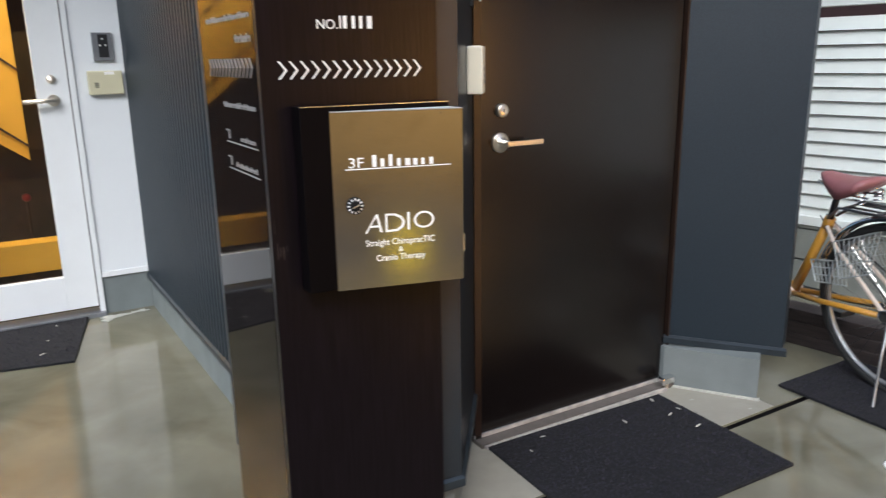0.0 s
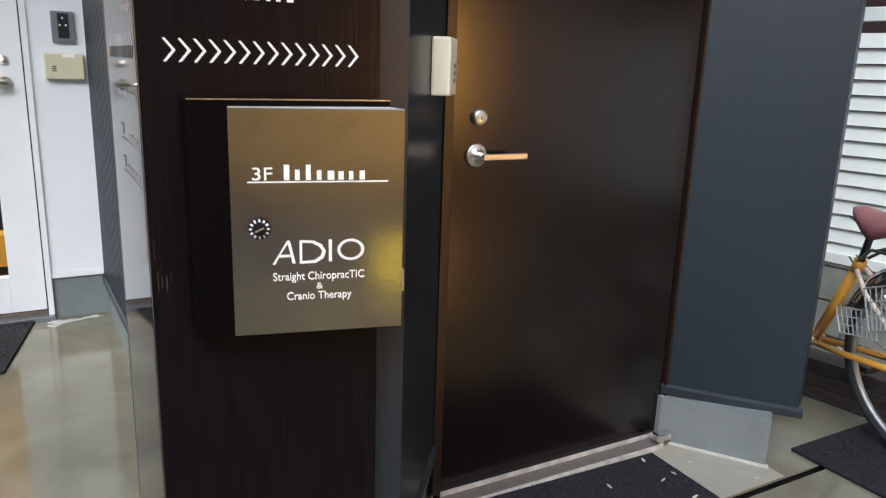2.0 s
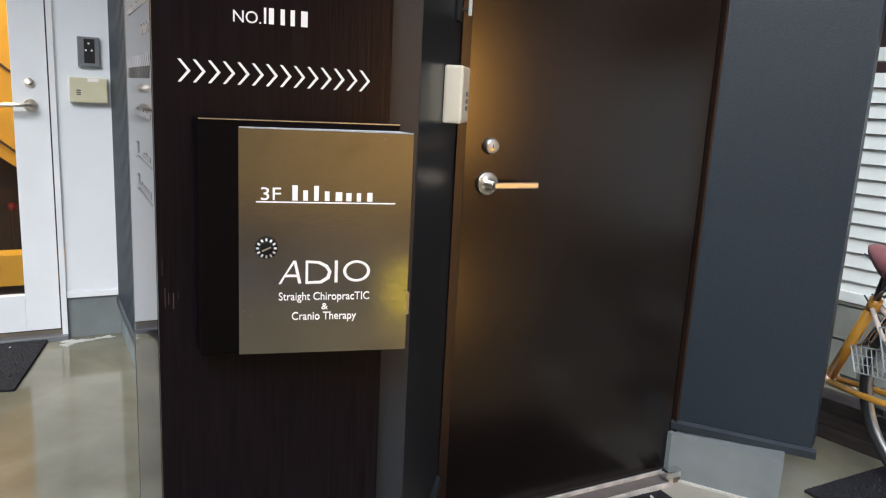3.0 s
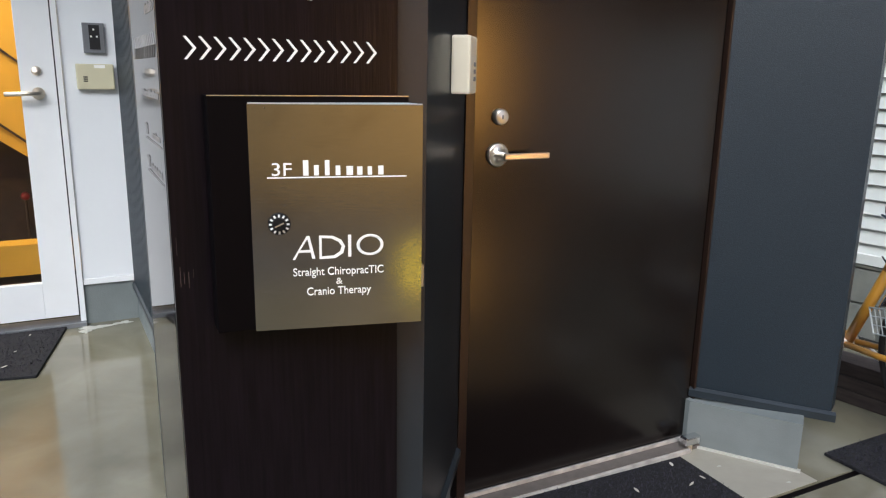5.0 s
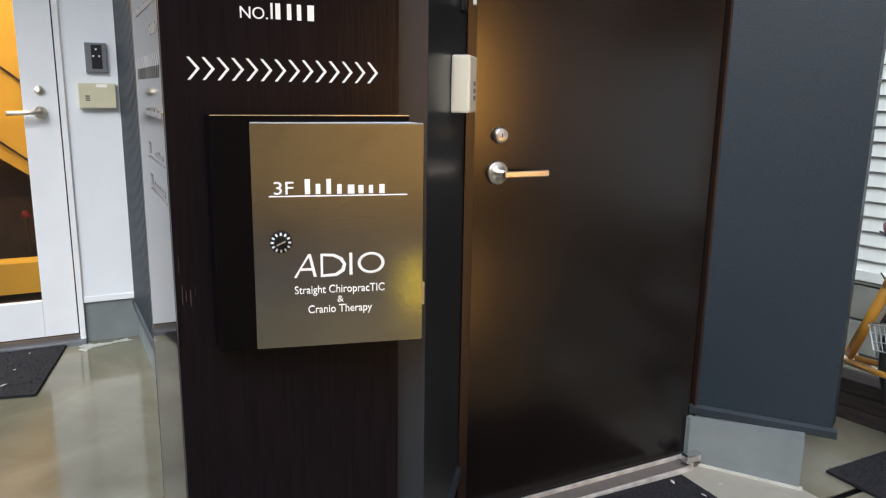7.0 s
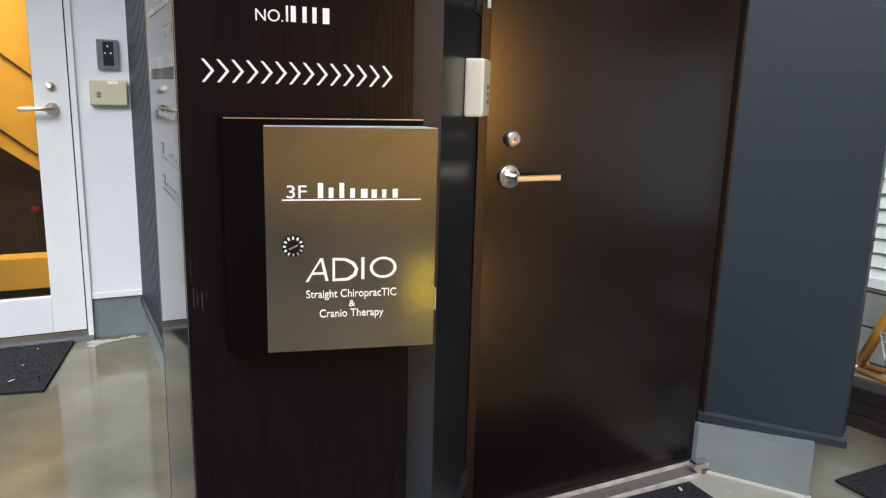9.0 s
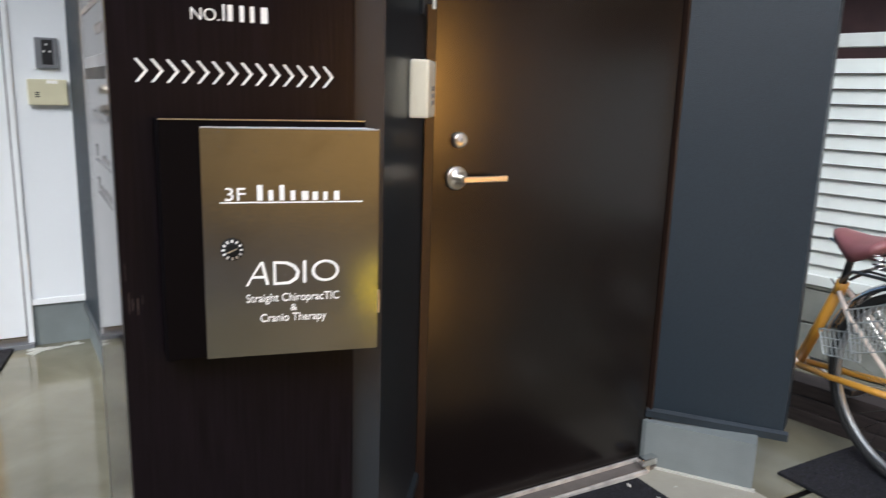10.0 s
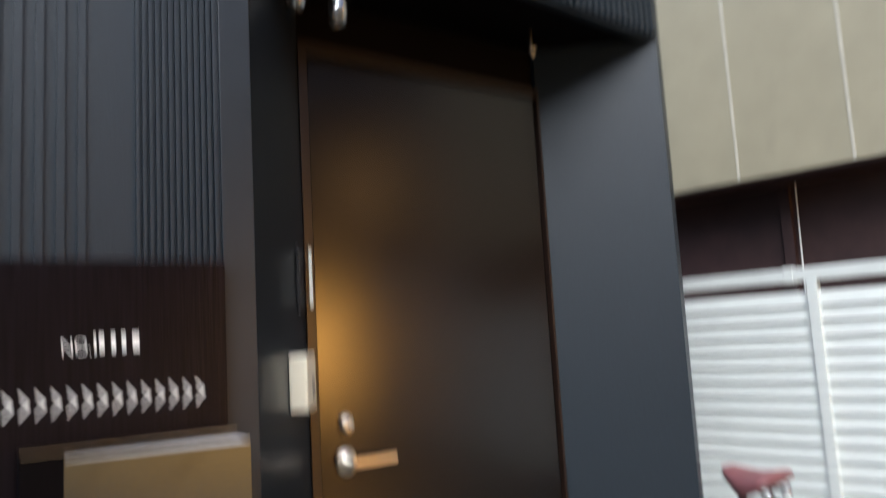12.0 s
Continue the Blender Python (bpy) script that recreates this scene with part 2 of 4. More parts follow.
def hoop(bm, R, r, seg=48, side=8, a0=0.0, a1=2 * math.pi, m=None, flat=1.0):
    """A torus, or a stretch of one, round the y axis."""
    full = abs(a1 - a0 - 2 * math.pi) < 1e-6
    n = seg if full else seg + 1
    rings = []
    for i in range(n):
        a = a0 + (a1 - a0) * i / seg
        rings.append([bm.verts.new(((R + r * math.cos(q)) * math.cos(a), r * flat * math.sin(q), (R + r * math.cos(q)) * math.sin(a)))
                      for q in [2 * math.pi * k / side for k in range(side)]])
    for i in range(seg):
        u, v = rings[i], rings[(i + 1) % n]
        for k in range(side):
            bm.faces.new((u[k], u[(k + 1) % side], v[(k + 1) % side], v[k]))
    if not full:
        bm.faces.new(rings[0][::-1])
        bm.faces.new(rings[-1])
    if m:
        bmesh.ops.transform(bm, matrix=m, verts=[v for ring in rings for v in ring])
    return bm


def lettering(text, width, height):
    """Raised letters in the x-z plane, fitted into width and height from the origin."""
    cu = bpy.data.curves.new("text", "FONT")
    cu.body, cu.extrude = text, 0.0006
    ob = bpy.data.objects.new("text", cu)
    me = bpy.data.meshes.new_from_object(ob)
    bm = bmesh.new()
    bm.from_mesh(me)
    xs, ys = [v.co.x for v in bm.verts], [v.co.y for v in bm.verts]
    sx, sy = width / (max(xs) - min(xs)), height / (max(ys) - min(ys))
    x0, y0 = min(xs), min(ys)
    for v in bm.verts:
        v.co = Vector(((v.co.x - x0) * sx, -v.co.z, (v.co.y - y0) * sy))
    bpy.data.objects.remove(ob)
    bpy.data.meshes.remove(me)
    return bm


def at(m, x, y, z, rx=0, ry=0, rz=0):
    return m @ pose(x, y, z, rx, ry, rz)


# ---- ground ----
ground = part("ground", boxed(-60, 60, -60, 60, -0.3, -0.055), ASPHALT)
tagged(ground, "dark damp asphalt ground round the building", "ground", kind="structure")
floor = thing("floor", None, "polished greenish grey concrete forecourt, damp and stained", "floor", kind="structure")
JOINT = 1.437
part("slab", boxed(-4.0, 4.2, -1.6, JOINT - 0.013, -0.06, 0.0, 0.003), CONCRETE, floor)
part("slab", boxed(-4.0, 4.2, JOINT + 0.013, 5.9, -0.06, 0.0, 0.003), CONCRETE, floor)
part("joint_filler", boxed(-4.0, 4.2, JOINT - 0.0125, JOINT + 0.0125, -0.06, -0.006), BLACK, floor, "black joint filler")
part("screed", prism([(0.86, JOINT + 0.016), (2.262, JOINT + 0.016), (2.262, 1.54), (2.10, 1.86), (1.1, 1.86), (0.86, 1.5)], -0.01, 0.0022), SCREED, floor, "paler trowelled screed before the door")

# ---- navy walls of the entrance ----
ANG = -13.28
PANEL = pose(0.55, 1.358, 0, 0, 0, ANG)      # local x along the slanting face of the mailbox, y into it
COLUMN = pose(0.487, 1.4095, 0, 0, 0, -3)      # local x along the sign column's face, y into it
ZB, ZT = 0.187, 3.6                            # underside and top of the siding


def on_panel(s, off):
    v = COLUMN @ Vector((s, off, 0))
    return v.x, v.y


CORNER = on_panel(0.404, 0.03)
LEFT_IN = (1.19, 1.815)
RIGHT_IN, RIGHT_OUT = (2.087, 1.815), (2.377, 1.518)


def ribs(bm, p, q, spans, z0, z1, depth=0.007):
    """Upright ribs on the face from p to q, at the distances and widths given."""
    d = (Vector(q) - Vector(p)).to_3d()
    yaw = math.degrees(math.atan2(d.y, d.x))
    for a, w in spans:
        box(bm, a, a + w, -depth, 0.004, z0, z1, 0.0, pose(p[0], p[1], 0, 0, 0, yaw))


def flashing(name, p, q, parent, out=0.014, h=0.03, over=0.006, z0=0.0, z1=0.0):
    """A folded metal drip along the foot of a wall, running from p to q with its face to the right-hand side."""
    d = (Vector(q) - Vector(p)).to_3d()
    L, yaw = d.length, math.degrees(math.atan2(d.y, d.x))
    bm = bmesh.new()
    prof = [(0.0, h), (-0.003, h), (-out, h * 0.76), (-out, 0.0), (0.0, 0.0)]
    m = pose(p[0], p[1], ZB - h, 0, 0, yaw)
    ends = []
    for x, dz in ((-over, z0), (L + over, z1)):
        ends.append([bm.verts.new(m @ Vector((x, y, z + dz))) for y, z in prof])
    for k in range(len(prof)):
        bm.faces.new((ends[0][k], ends[0][(k + 1) % 5], ends[1][(k + 1) % 5], ends[1][k]))
    bm.faces.new(ends[0])
    bm.faces.new(ends[1][::-1])
    return part(name, bm, FLASHING, parent)


wall_west = thing("wall_west", None, "navy ribbed metal siding wall over a grey rendered base", "wall", kind="structure")
WW0, WW1 = (0.59, 1.93), (0.54, 3.94)
part("wall_core", prism([WW0, WW1, (0.75, 3.94), (0.75, 1.93)], ZB, ZT), NAVY, wall_west)
wl = (Vector(WW1) - Vector(WW0)).length
a = 0.02
i = 0
while a < wl - 0.05:
    w = 0.025
    bm = bmesh.new()
    box(bm, a, a + w, -0.007, 0.006, ZB + 0.002, ZT, 0.0, pose(WW1[0], WW1[1], 0, 0, 0, math.degrees(math.atan2(WW0[1] - WW1[1], WW0[0] - WW1[0]))))
    part("siding_rib", bm, NAVY, wall_west)
    a += 0.043
    i += 1
part("wall_base", prism([(WW0[0] + 0.004, 1.93), (WW1[0] + 0.004, 3.94), (0.75, 3.94), (0.75, 1.93)], -0.05, ZB - 0.028), BASE_GREY, wall_west, "grey rendered wall base")
flashing("drip_flashing", WW1, WW0, wall_west)

wall_pier = thing("wall_pier", None, "navy siding pier with a splayed glossy return beside the door", "wall", kind="structure")
P0 = on_panel(-0.044, 0.03)
pier = [P0, CORNER, LEFT_IN, (1.19, 2.2), (0.60, 2.2), (0.60, 1.92), (P0[0] + 0.01, 1.88)]
part("pier_core", prism(pier, ZB, ZT), NAVY, wall_pier)
part("pier_base", prism([(P0[0] + 0.02, P0[1] + 0.02), (CORNER[0] - 0.012, CORNER[1] + 0.012), (LEFT_IN[0] - 0.015, LEFT_IN[1]), (1.16, 2.2), (0.6, 2.2), (0.6, 1.92), (P0[0] + 0.03, 1.88)], -0.05, ZB - 0.028),
     BASE_GREY, wall_pier, "grey rendered pier base")
# the splayed return, in a darker glossy finish, 3 mm proud of the core
sp = (Vector(LEFT_IN) - Vector(CORNER)).to_3d()
SPL = pose(CORNER[0], CORNER[1], 0, 0, 0, math.degrees(math.atan2(sp.y, sp.x)))
part("splayed_return", boxed(0.003, sp.length - 0.002, -0.003, 0.01, ZB + 0.002, ZT - 0.3, m=SPL), NAVY_GLOSS, wall_pier, "dark glossy splayed return")
spans = [(-0.04 + 0.033 * k, 0.013) for k in range(5)] + [(0.188 + 0.0118 * k, 0.0062) for k in range(13)]
for a, w in spans:
    part("siding_rib", boxed(a, a + w, 0.022, 0.035, 1.466, ZT, 0.0, COLUMN), NAVY, wall_pier)
part("corner_trim", boxed(0.343, 0.406, 0.024, 0.033, ZB, ZT, 0.002, COLUMN), CORNER_TRIM, wall_pier)
part("edge_trim", boxed(0.4325, 0.4535, 1.8795, 1.902, ZB, ZT, 0.002), CORNER_TRIM, wall_pier)
flashing("drip_flashing", on_panel(0.30, 0.03), CORNER, wall_pier)
flashing("drip_flashing", CORNER, LEFT_IN, wall_pier)

wall_east = thing("wall_east", None, "navy splayed wall beside the door over a grey base", "wall", kind="structure")
part("wall_core", prism([RIGHT_IN, RIGHT_OUT, (2.44, 1.55), (2.44, 2.7), (2.087, 2.7)], ZB - 0.008, ZT), NAVY, wall_east)
part("wall_base", prism([(2.060, 1.80), (2.252, 1.518), (2.31, 1.56), (2.31, 2.7), (2.060, 2.7)], -0.05, ZB - 0.026), BASE_GREY, wall_east, "pale grey rendered wall base")
flashing("drip_flashing", RIGHT_IN, RIGHT_OUT, wall_east, over=0.014, z0=0.014, z1=-0.006)

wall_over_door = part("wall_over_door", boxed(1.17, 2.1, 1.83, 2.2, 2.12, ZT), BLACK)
tagged(wall_over_door, "dark wall over the entrance door", "wall", kind="structure")
canopy = thing("canopy", None, "dark canopy with a fluted navy fascia over the entrance", "canopy", kind="structure")
cf0, cf1 = Vector(CORNER), Vector(RIGHT_OUT)
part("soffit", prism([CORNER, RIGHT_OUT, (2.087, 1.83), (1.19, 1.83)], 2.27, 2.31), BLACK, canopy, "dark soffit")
part("fascia", prism([CORNER, RIGHT_OUT, (RIGHT_OUT[0], RIGHT_OUT[1] + 0.03), (CORNER[0], CORNER[1] + 0.03)], 2.262, ZT), NAVY, canopy)
fl = (cf1 - cf0).length
for k in range(int(fl / 0.03)):
    bm = bmesh.new()
    ribs(bm, CORNER, RIGHT_OUT, [(0.01 + 0.03 * k, 0.016)], 2.275, ZT, 0.012)
    part("fascia_rib", bm, NAVY, canopy)

# ---- dark steel entrance door ----
DX0, DX1, DY = 1.220, 2.077, 1.818
door_1 = thing("door_1", pose(DX0, DY, 0), "closed satin dark brown steel entrance door", "door", kind="structure")
part("leaf", boxed(0.003, DX1 - DX0 - 0.003, 0.0, 0.04, 0.028, 2.1, 0.0015), DOOR_BROWN, door_1)
fr = part("door_frame", boxed(-0.029, -0.003, -0.012, 0.06, 0.0, 2.13, 0.001), FRAME_BROWN, door_1, "brown painted steel frame")
part("frame_side", boxed(DX1 - DX0 + 0.003, DX1 - DX0 + 0.012, -0.012, 0.06, 0.0, 2.13, 0.001), FRAME_BROWN, door_1)
part("frame_head", boxed(-0.003, DX1 - DX0 + 0.003, -0.012, 0.06, 2.106, 2.13, 0.001), FRAME_BROWN, door_1)
sill = part("door_sill", boxed(-0.03, DX1 - DX0 + 0.01, -0.055, 0.03, -0.02, 0.016, 0.002), SILL, door_1, "worn metal sill")
part("sill_lip", boxed(-0.03, DX1 - DX0 + 0.01, -0.012, -0.003, 0.0165, 0.028, 0.001), SILL_EDGE, sill)
part("sill_edge", boxed(-0.02, DX1 - DX0 - 0.04, -0.068, -0.0555, -0.02, 0.013, 0.002), SILL_EDGE, sill, "pale scuffed sill edge")
HX = 1.294 - DX0
FACE = pose(0, 0, 0, 90, 0, 0)                # turns a lathe's z towards -y
lv = part("lever_handle", lathe([(0.031, 0.0), (0.031, 0.007), (0.027, 0.0095), (0.011, 0.010), (0.011, 0.045), (0.0, 0.046)], 28, m=pose(HX, 0, 0.997) @ FACE), STEEL, door_1, "satin nickel lever handle", True)
bm = bmesh.new()
box(bm, -0.009, 0.128, -0.056, -0.045, -0.008, 0.008, 0.003, pose(HX, 0, 0.997))
part("lever", bm, STEEL, lv)
ck = part("lock_cylinder", lathe([(0.0215, 0.0), (0.0215, 0.008), (0.019, 0.014), (0.016, 0.016), (0.0, 0.016)], 24, m=pose(HX + 0.004, 0, 1.095) @ FACE), STEEL, door_1, "nickel lock cylinder", True)
part("keyhole", boxed(-0.0012, 0.0012, -0.0172, -0.0155, -0.005, 0.005, m=pose(HX + 0.004, 0, 1.095)), BLACK_PLASTIC, ck)

door_stop = thing("door_stop", pose(2.03, 1.765, 0.016), "small chrome door stop at the sill", "door stop")
part("foot", boxed(-0.02, 0.045, -0.016, 0.016, 0.012, 0.04, 0.006), CHROME, door_stop)
part("post", tubed([(0.012, 0, -0.03), (0.012, 0, 0.014)], 0.009), STEEL, door_stop)

# ---- sign column ----
sign_column = thing("sign_column", COLUMN, "dark wood-grain sign column with white arrows and lettering", "sign")
S0, S1, ZC = -0.057, 0.339, 1.471
part("front_panel", boxed(S0, S1, 0.0, 0.0195, 0.002, ZC, 0.0015), WOOD, sign_column)
pl = COLUMN.inverted()
SX = 0.4305                                    # outer face of the polished side
e0, e1 = pl @ Vector((SX, 1.4335, 0)), pl @ Vector((SX + 0.002, 1.878, 0))
part("side_panel", prism([(e0.x, e0.y), (e1.x, e1.y), (e1.x + 0.015, e1.y), (e0.x + 0.02, e0.y)], 0.002, ZC), MIRROR_BLACK, sign_column, "polished black side panel")
# arrows and the row of figures on the front
CH, AZ = 0.02304, 1.2328
for k in range(14):
    bm = bmesh.new()
    x0 = CH * k
    for sgn in (1, -1):
        q = [(-0.0197, 0.0178 * sgn), (-0.0152, 0.0178 * sgn), (0.0, 0.0), (-0.0054, 0.0)]
        f1 = [bm.verts.new((x0 + u, -0.0008, AZ + v)) for u, v in q]
        f2 = [bm.verts.new((x0 + u, 0.0002, AZ + v)) for u, v in q]
        bm.faces.new(f1)
        for j in range(4):
            bm.faces.new((f1[j], f1[(j + 1) % 4], f2[(j + 1) % 4], f2[j]))
    part("arrow", bm, LETTER, sign_column)
bm = lettering("NO.", 0.0445, 0.0185)
bmesh.ops.transform(bm, matrix=pose(0.066, -0.0008, 1.3135), verts=bm.verts[:])
part("lettering", bm, LETTER, sign_column)
for x0, w in [(0.115, 0.0035), (0.123, 0.008), (0.142, 0.007), (0.1585, 0.007), (0.176, 0.011)]:
    part("figure_bar", boxed(x0, x0 + w, -0.0008, 0.0002, 1.3145, 1.3395), LETTER, sign_column)
for x0, z0, w, h in ((-0.047, 0.845, 0.0012, 0.035), (-0.041, 0.85, 0.001, 0.02), (-0.034, 0.842, 0.0015, 0.028), (-0.05, 0.90, 0.0008, 0.03), (-0.026, 0.86, 0.0008, 0.015)):
    part("scuff", boxed(x0, x0 + w, -0.0004, 0.0002, z0, z0 + h), SCUFF, sign_column)
# writing on the polished side, as bars


def side_bar(name, y0, y1, z0, z1):
    bm = bmesh.new()
    box(bm, SX - 0.0008, SX + 0.0004, y0, y1, z0, z1)
    bmesh.ops.transform(bm, matrix=pl, verts=bm.verts[:])
    part(name, bm, DIMMED_VINYL, sign_column)


rs = random.Random(8)


def word_bars(n, y0, pitch, z, h):
    for k in range(n):
        tall = rs.choice([0.0, 0.0, 0.35, 0.5])
        y = y0 + pitch * k
        side_bar("text_bar", y, y + pitch * rs.uniform(0.3, 0.42), z, z + h * (1 + tall))
        side_bar("text_bar", y + pitch * 0.56, y + pitch * 0.74, z + h * rs.choice([0.0, 0.55]), z + h)


word_bars(20, 1.458, 0.0176, 1.338, 0.009)
word_bars(6, 1.458, 0.020, 1.290, 0.013)
word_bars(14, 1.459, 0.0180, 1.151, 0.009)
for z, n in ((1.07, 6), (1.008, 9)):
    side_bar("underline", 1.459, 1.701, z, z + 0.003)
    word_bars(n, 1.478, 0.0185, z + 0.009, 0.008)
    side_bar("text_bar", 1.673, 1.681, z + 0.009, z + 0.03)
    side_bar("text_bar", 1.687, 1.701, z + 0.026, z + 0.03)
for k in range(13):
    bm = bmesh.new()
    y0 = 1.808 - 0.0275 * k
    for sgn in (1, -1):
        q = [(y0, 0.02 * sgn), (y0 - 0.005, 0.02 * sgn), (y0 - 0.021, 0.0), (y0 - 0.016, 0.0)]
        f1 = [bm.verts.new(pl @ Vector((SX - 0.0012, u, 1.238 + v))) for u, v in q]
        f2 = [bm.verts.new(pl @ Vector((SX + 0.0004, u, 1.238 + v))) for u, v in q]
        bm.faces.new(f1)
        for j in range(4):
            bm.faces.new((f1[j], f1[(j + 1) % 4], f2[(j + 1) % 4], f2[j]))
    part("arrow", bm, DIMMED_VINYL, sign_column)

# ---- mailbox ----
mailbox = thing("mailbox", PANEL, "brushed stainless mailbox on a black body, with white lettering", "mailbox")
BODY = PANEL.inverted() @ COLUMN
part("body", boxed(0.004, 0.341, -0.0475, -0.0004, 0.772, 1.161, 0.002, BODY), BLACK, mailbox, "black metal body")
part("top_lip", boxed(0.005, 0.340, -0.049, -0.0474, 1.1602, 1.1618, m=BODY), STEEL, mailbox, "thin bright top edge")
b0, b1 = BODY @ Vector((0.066, -0.0478, 0)), BODY @ Vector((0.340, -0.0478, 0))
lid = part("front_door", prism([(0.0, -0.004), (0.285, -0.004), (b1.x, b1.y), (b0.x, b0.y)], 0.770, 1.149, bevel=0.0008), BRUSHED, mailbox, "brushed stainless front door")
bm = bmesh.new()
box(bm, 0.001, 0.284, -0.0016, 0.0016, -0.0005, 0.0005, 0.0, pose(0, -0.0028, 1.1492, 40, 0, 0))
part("top_edge", bm, STEEL, lid, "bright folded top edge")
part("top_cap", prism([(0.002, -0.0025), (0.2835, -0.0025), (b1.x - 0.001, b1.y), (b0.x + 0.001, b0.y)], 1.1491, 1.1502), WHITE_DOOR, lid, "white top of the wedge")
part("latch", boxed(0.2855, 0.290, 0.002, 0.012, 0.832, 0.872, 0.001), STEEL, lid)


def placed(bm, x, z, y=-0.0048):
    bmesh.ops.transform(bm, matrix=pose(x, y, z), verts=bm.verts[:])
    return bm


part("lettering", placed(lettering("3F", 0.032, 0.021), 0.035, 1.0335), LETTER, lid)
for k, (w, h) in enumerate([(0.016, 0.025), (0.014, 0.017), (0.014, 0.025), (0.014, 0.016), (0.02, 0.015), (0.016, 0.014), (0.013, 0.014), (0.016, 0.015)]):
    part("name_bar", boxed(0.085 + 0.0177 * k, 0.085 + 0.0177 * k + w * 0.55, -0.0052, -0.0038, 1.0335, 1.0335 + h), LETTER, lid)
part("underline", boxed(0.027, 0.257, -0.0052, -0.0038, 1.0295, 1.0315), LETTER, lid)
# trade mark as four plain shapes
for pts in ([(0.074, 0.890), (0.078, 0.890), (0.084, 0.902), (0.103, 0.902), (0.1025, 0.906), (0.086, 0.906), (0.098, 0.925), (0.105, 0.891), (0.110, 0.891), (0.1015, 0.930), (0.097, 0.930)],
            [(0.1165, 0.930), (0.1165, 0.890), (0.1205, 0.890), (0.1205, 0.930)],
            [(0.1206, 0.930), (0.1206, 0.926), (0.136, 0.925), (0.147, 0.919), (0.1525, 0.911), (0.150, 0.902), (0.140, 0.895), (0.1206, 0.894), (0.1206, 0.890), (0.142, 0.8905), (0.155, 0.899), (0.158, 0.911), (0.152, 0.922), (0.139, 0.929)],
            [(0.163, 0.892), (0.168, 0.892), (0.168, 0.93), (0.163, 0.93)]):
    bm = bmesh.new()
    pts = [(0.064 + (x - 0.074) * 1.045, z + 0.002) for x, z in pts]
    f1 = [bm.verts.new((x, -0.0052, z)) for x, z in pts]
    f2 = [bm.verts.new((x, -0.0038, z)) for x, z in pts]
    bm.faces.new(f1)
    for j in range(len(pts)):
        bm.faces.new((f1[j], f1[(j + 1) % len(pts)], f2[(j + 1) % len(pts)], f2[j]))
    part("mark_shape", bm, LETTER, lid)
bm = bmesh.new()
hoop(bm, 1.0, 0.13, 32, 6)
for v in bm.verts:
    v.co = Vector((0.1945 + v.co.x * 0.0205, -0.0045 + v.co.y * 0.004, 0.9135 + v.co.z * 0.0165))
part("mark_shape", bm, LETTER, lid)
part("lettering", placed(lettering("Straight ChiropracTIC", 0.153, 0.018), 0.0645, 0.8592), LETTER, lid)
part("lettering", placed(lettering("&", 0.0105, 0.0105), 0.136, 0.8468), LETTER, lid)
part("lettering", placed(lettering("Cranio Therapy", 0.109, 0.018), 0.0865, 0.8245), LETTER, lid)
dial = part("dial_lock", lathe([(0.0185, 0.0), (0.0185, 0.004), (0.017, 0.006), (0.011, 0.0065), (0.0105, 0.013), (0.0, 0.0135)], 30, m=pose(0.044, -0.0041, 0.9545) @ FACE), DIAL_BLACK, lid, "black combination dial")
for k in range(12):
    c, s = math.cos(k * math.pi / 6), math.sin(k * math.pi / 6)
    bm = bmesh.new()
    box(bm, -0.0016, 0.0016, -0.0112, -0.0104, -0.0024, 0.0024, m=pose(0.044 + 0.0142 * c, 0, 0.9545 + 0.0142 * s) @ pose(0, 0, 0, 0, 90 - k * 30, 0))
    part("dial_mark", bm, LETTER, dial)
part("pointer", boxed(-0.008, 0.008, -0.0186, -0.0174, -0.0012, 0.0012, m=pose(0.044, 0, 0.9545, 0, -25, 0)), STEEL, dial)
random.seed(4)
for k in range(16):
    r = random.uniform(0.0006, 0.0012)
    bm = bmesh.new()
    bmesh.ops.create_icosphere(bm, subdivisions=1, radius=r, matrix=pose(random.uniform(0.006, 0.278), -0.0041, random.choice([random.uniform(1.07, 1.146), random.uniform(1.11, 1.146), random.uniform(0.775, 1.0)])))
    part("water_drop", bm, CHROME, lid)

# ---- things on the splayed return ----
entry_phone = thing("entry_phone", SPL @ pose(0, -0.0035, 0), "pale cream plastic entry phone on the dark return", "entry phone")
ix = 0.278
part("case", boxed(ix - 0.014, ix + 0.095, -0.043, 0.0, 1.157, 1.283, 0.006), CREAM_PALE, entry_phone)
for k in range(3):
    part("key", boxed(ix + 0.04, ix + 0.065, -0.0452, -0.0425, 1.185 + 0.016 * k, 1.195 + 0.016 * k, 0.001), GREY_METAL, entry_phone)
pull_bar = thing("pull_bar", SPL @ pose(0, -0.0035, 0), "slim upright steel bar on a black plate", "bar")
px = (Vector((1.147, 1.77)) - Vector(CORNER)).length
part("plate", boxed(px - 0.05, px + 0.012, -0.008, 0.0, 1.388, 1.55, 0.002), BLACK_PLASTIC, pull_bar)
# white finish paints in the bright reflection of the steel bar
part("bar", boxed(px, px + 0.01, -0.03, -0.022, 1.405, 1.545, 0.002), LOUVRE, pull_bar)
for z in (1.42, 1.53):
    part("standoff", boxed(px + 0.002, px + 0.008, -0.0225, -0.0075, z - 0.004, z + 0.004), CHROME, pull_bar)
spot = thing("spot_lamp", pose(1.205, 1.6, 2.27), "small chrome spot lamp under the canopy", "lamp", "canopy lamps")
part("stem", tubed([(0, 0, 0), (0, 0, -0.07)], 0.008), CHROME, spot)
part("shade", lathe([(0.020, -0.165), (0.025, -0.155), (0.025, -0.08), (0.012, -0.065)], 20), CHROME, spot, "", True)
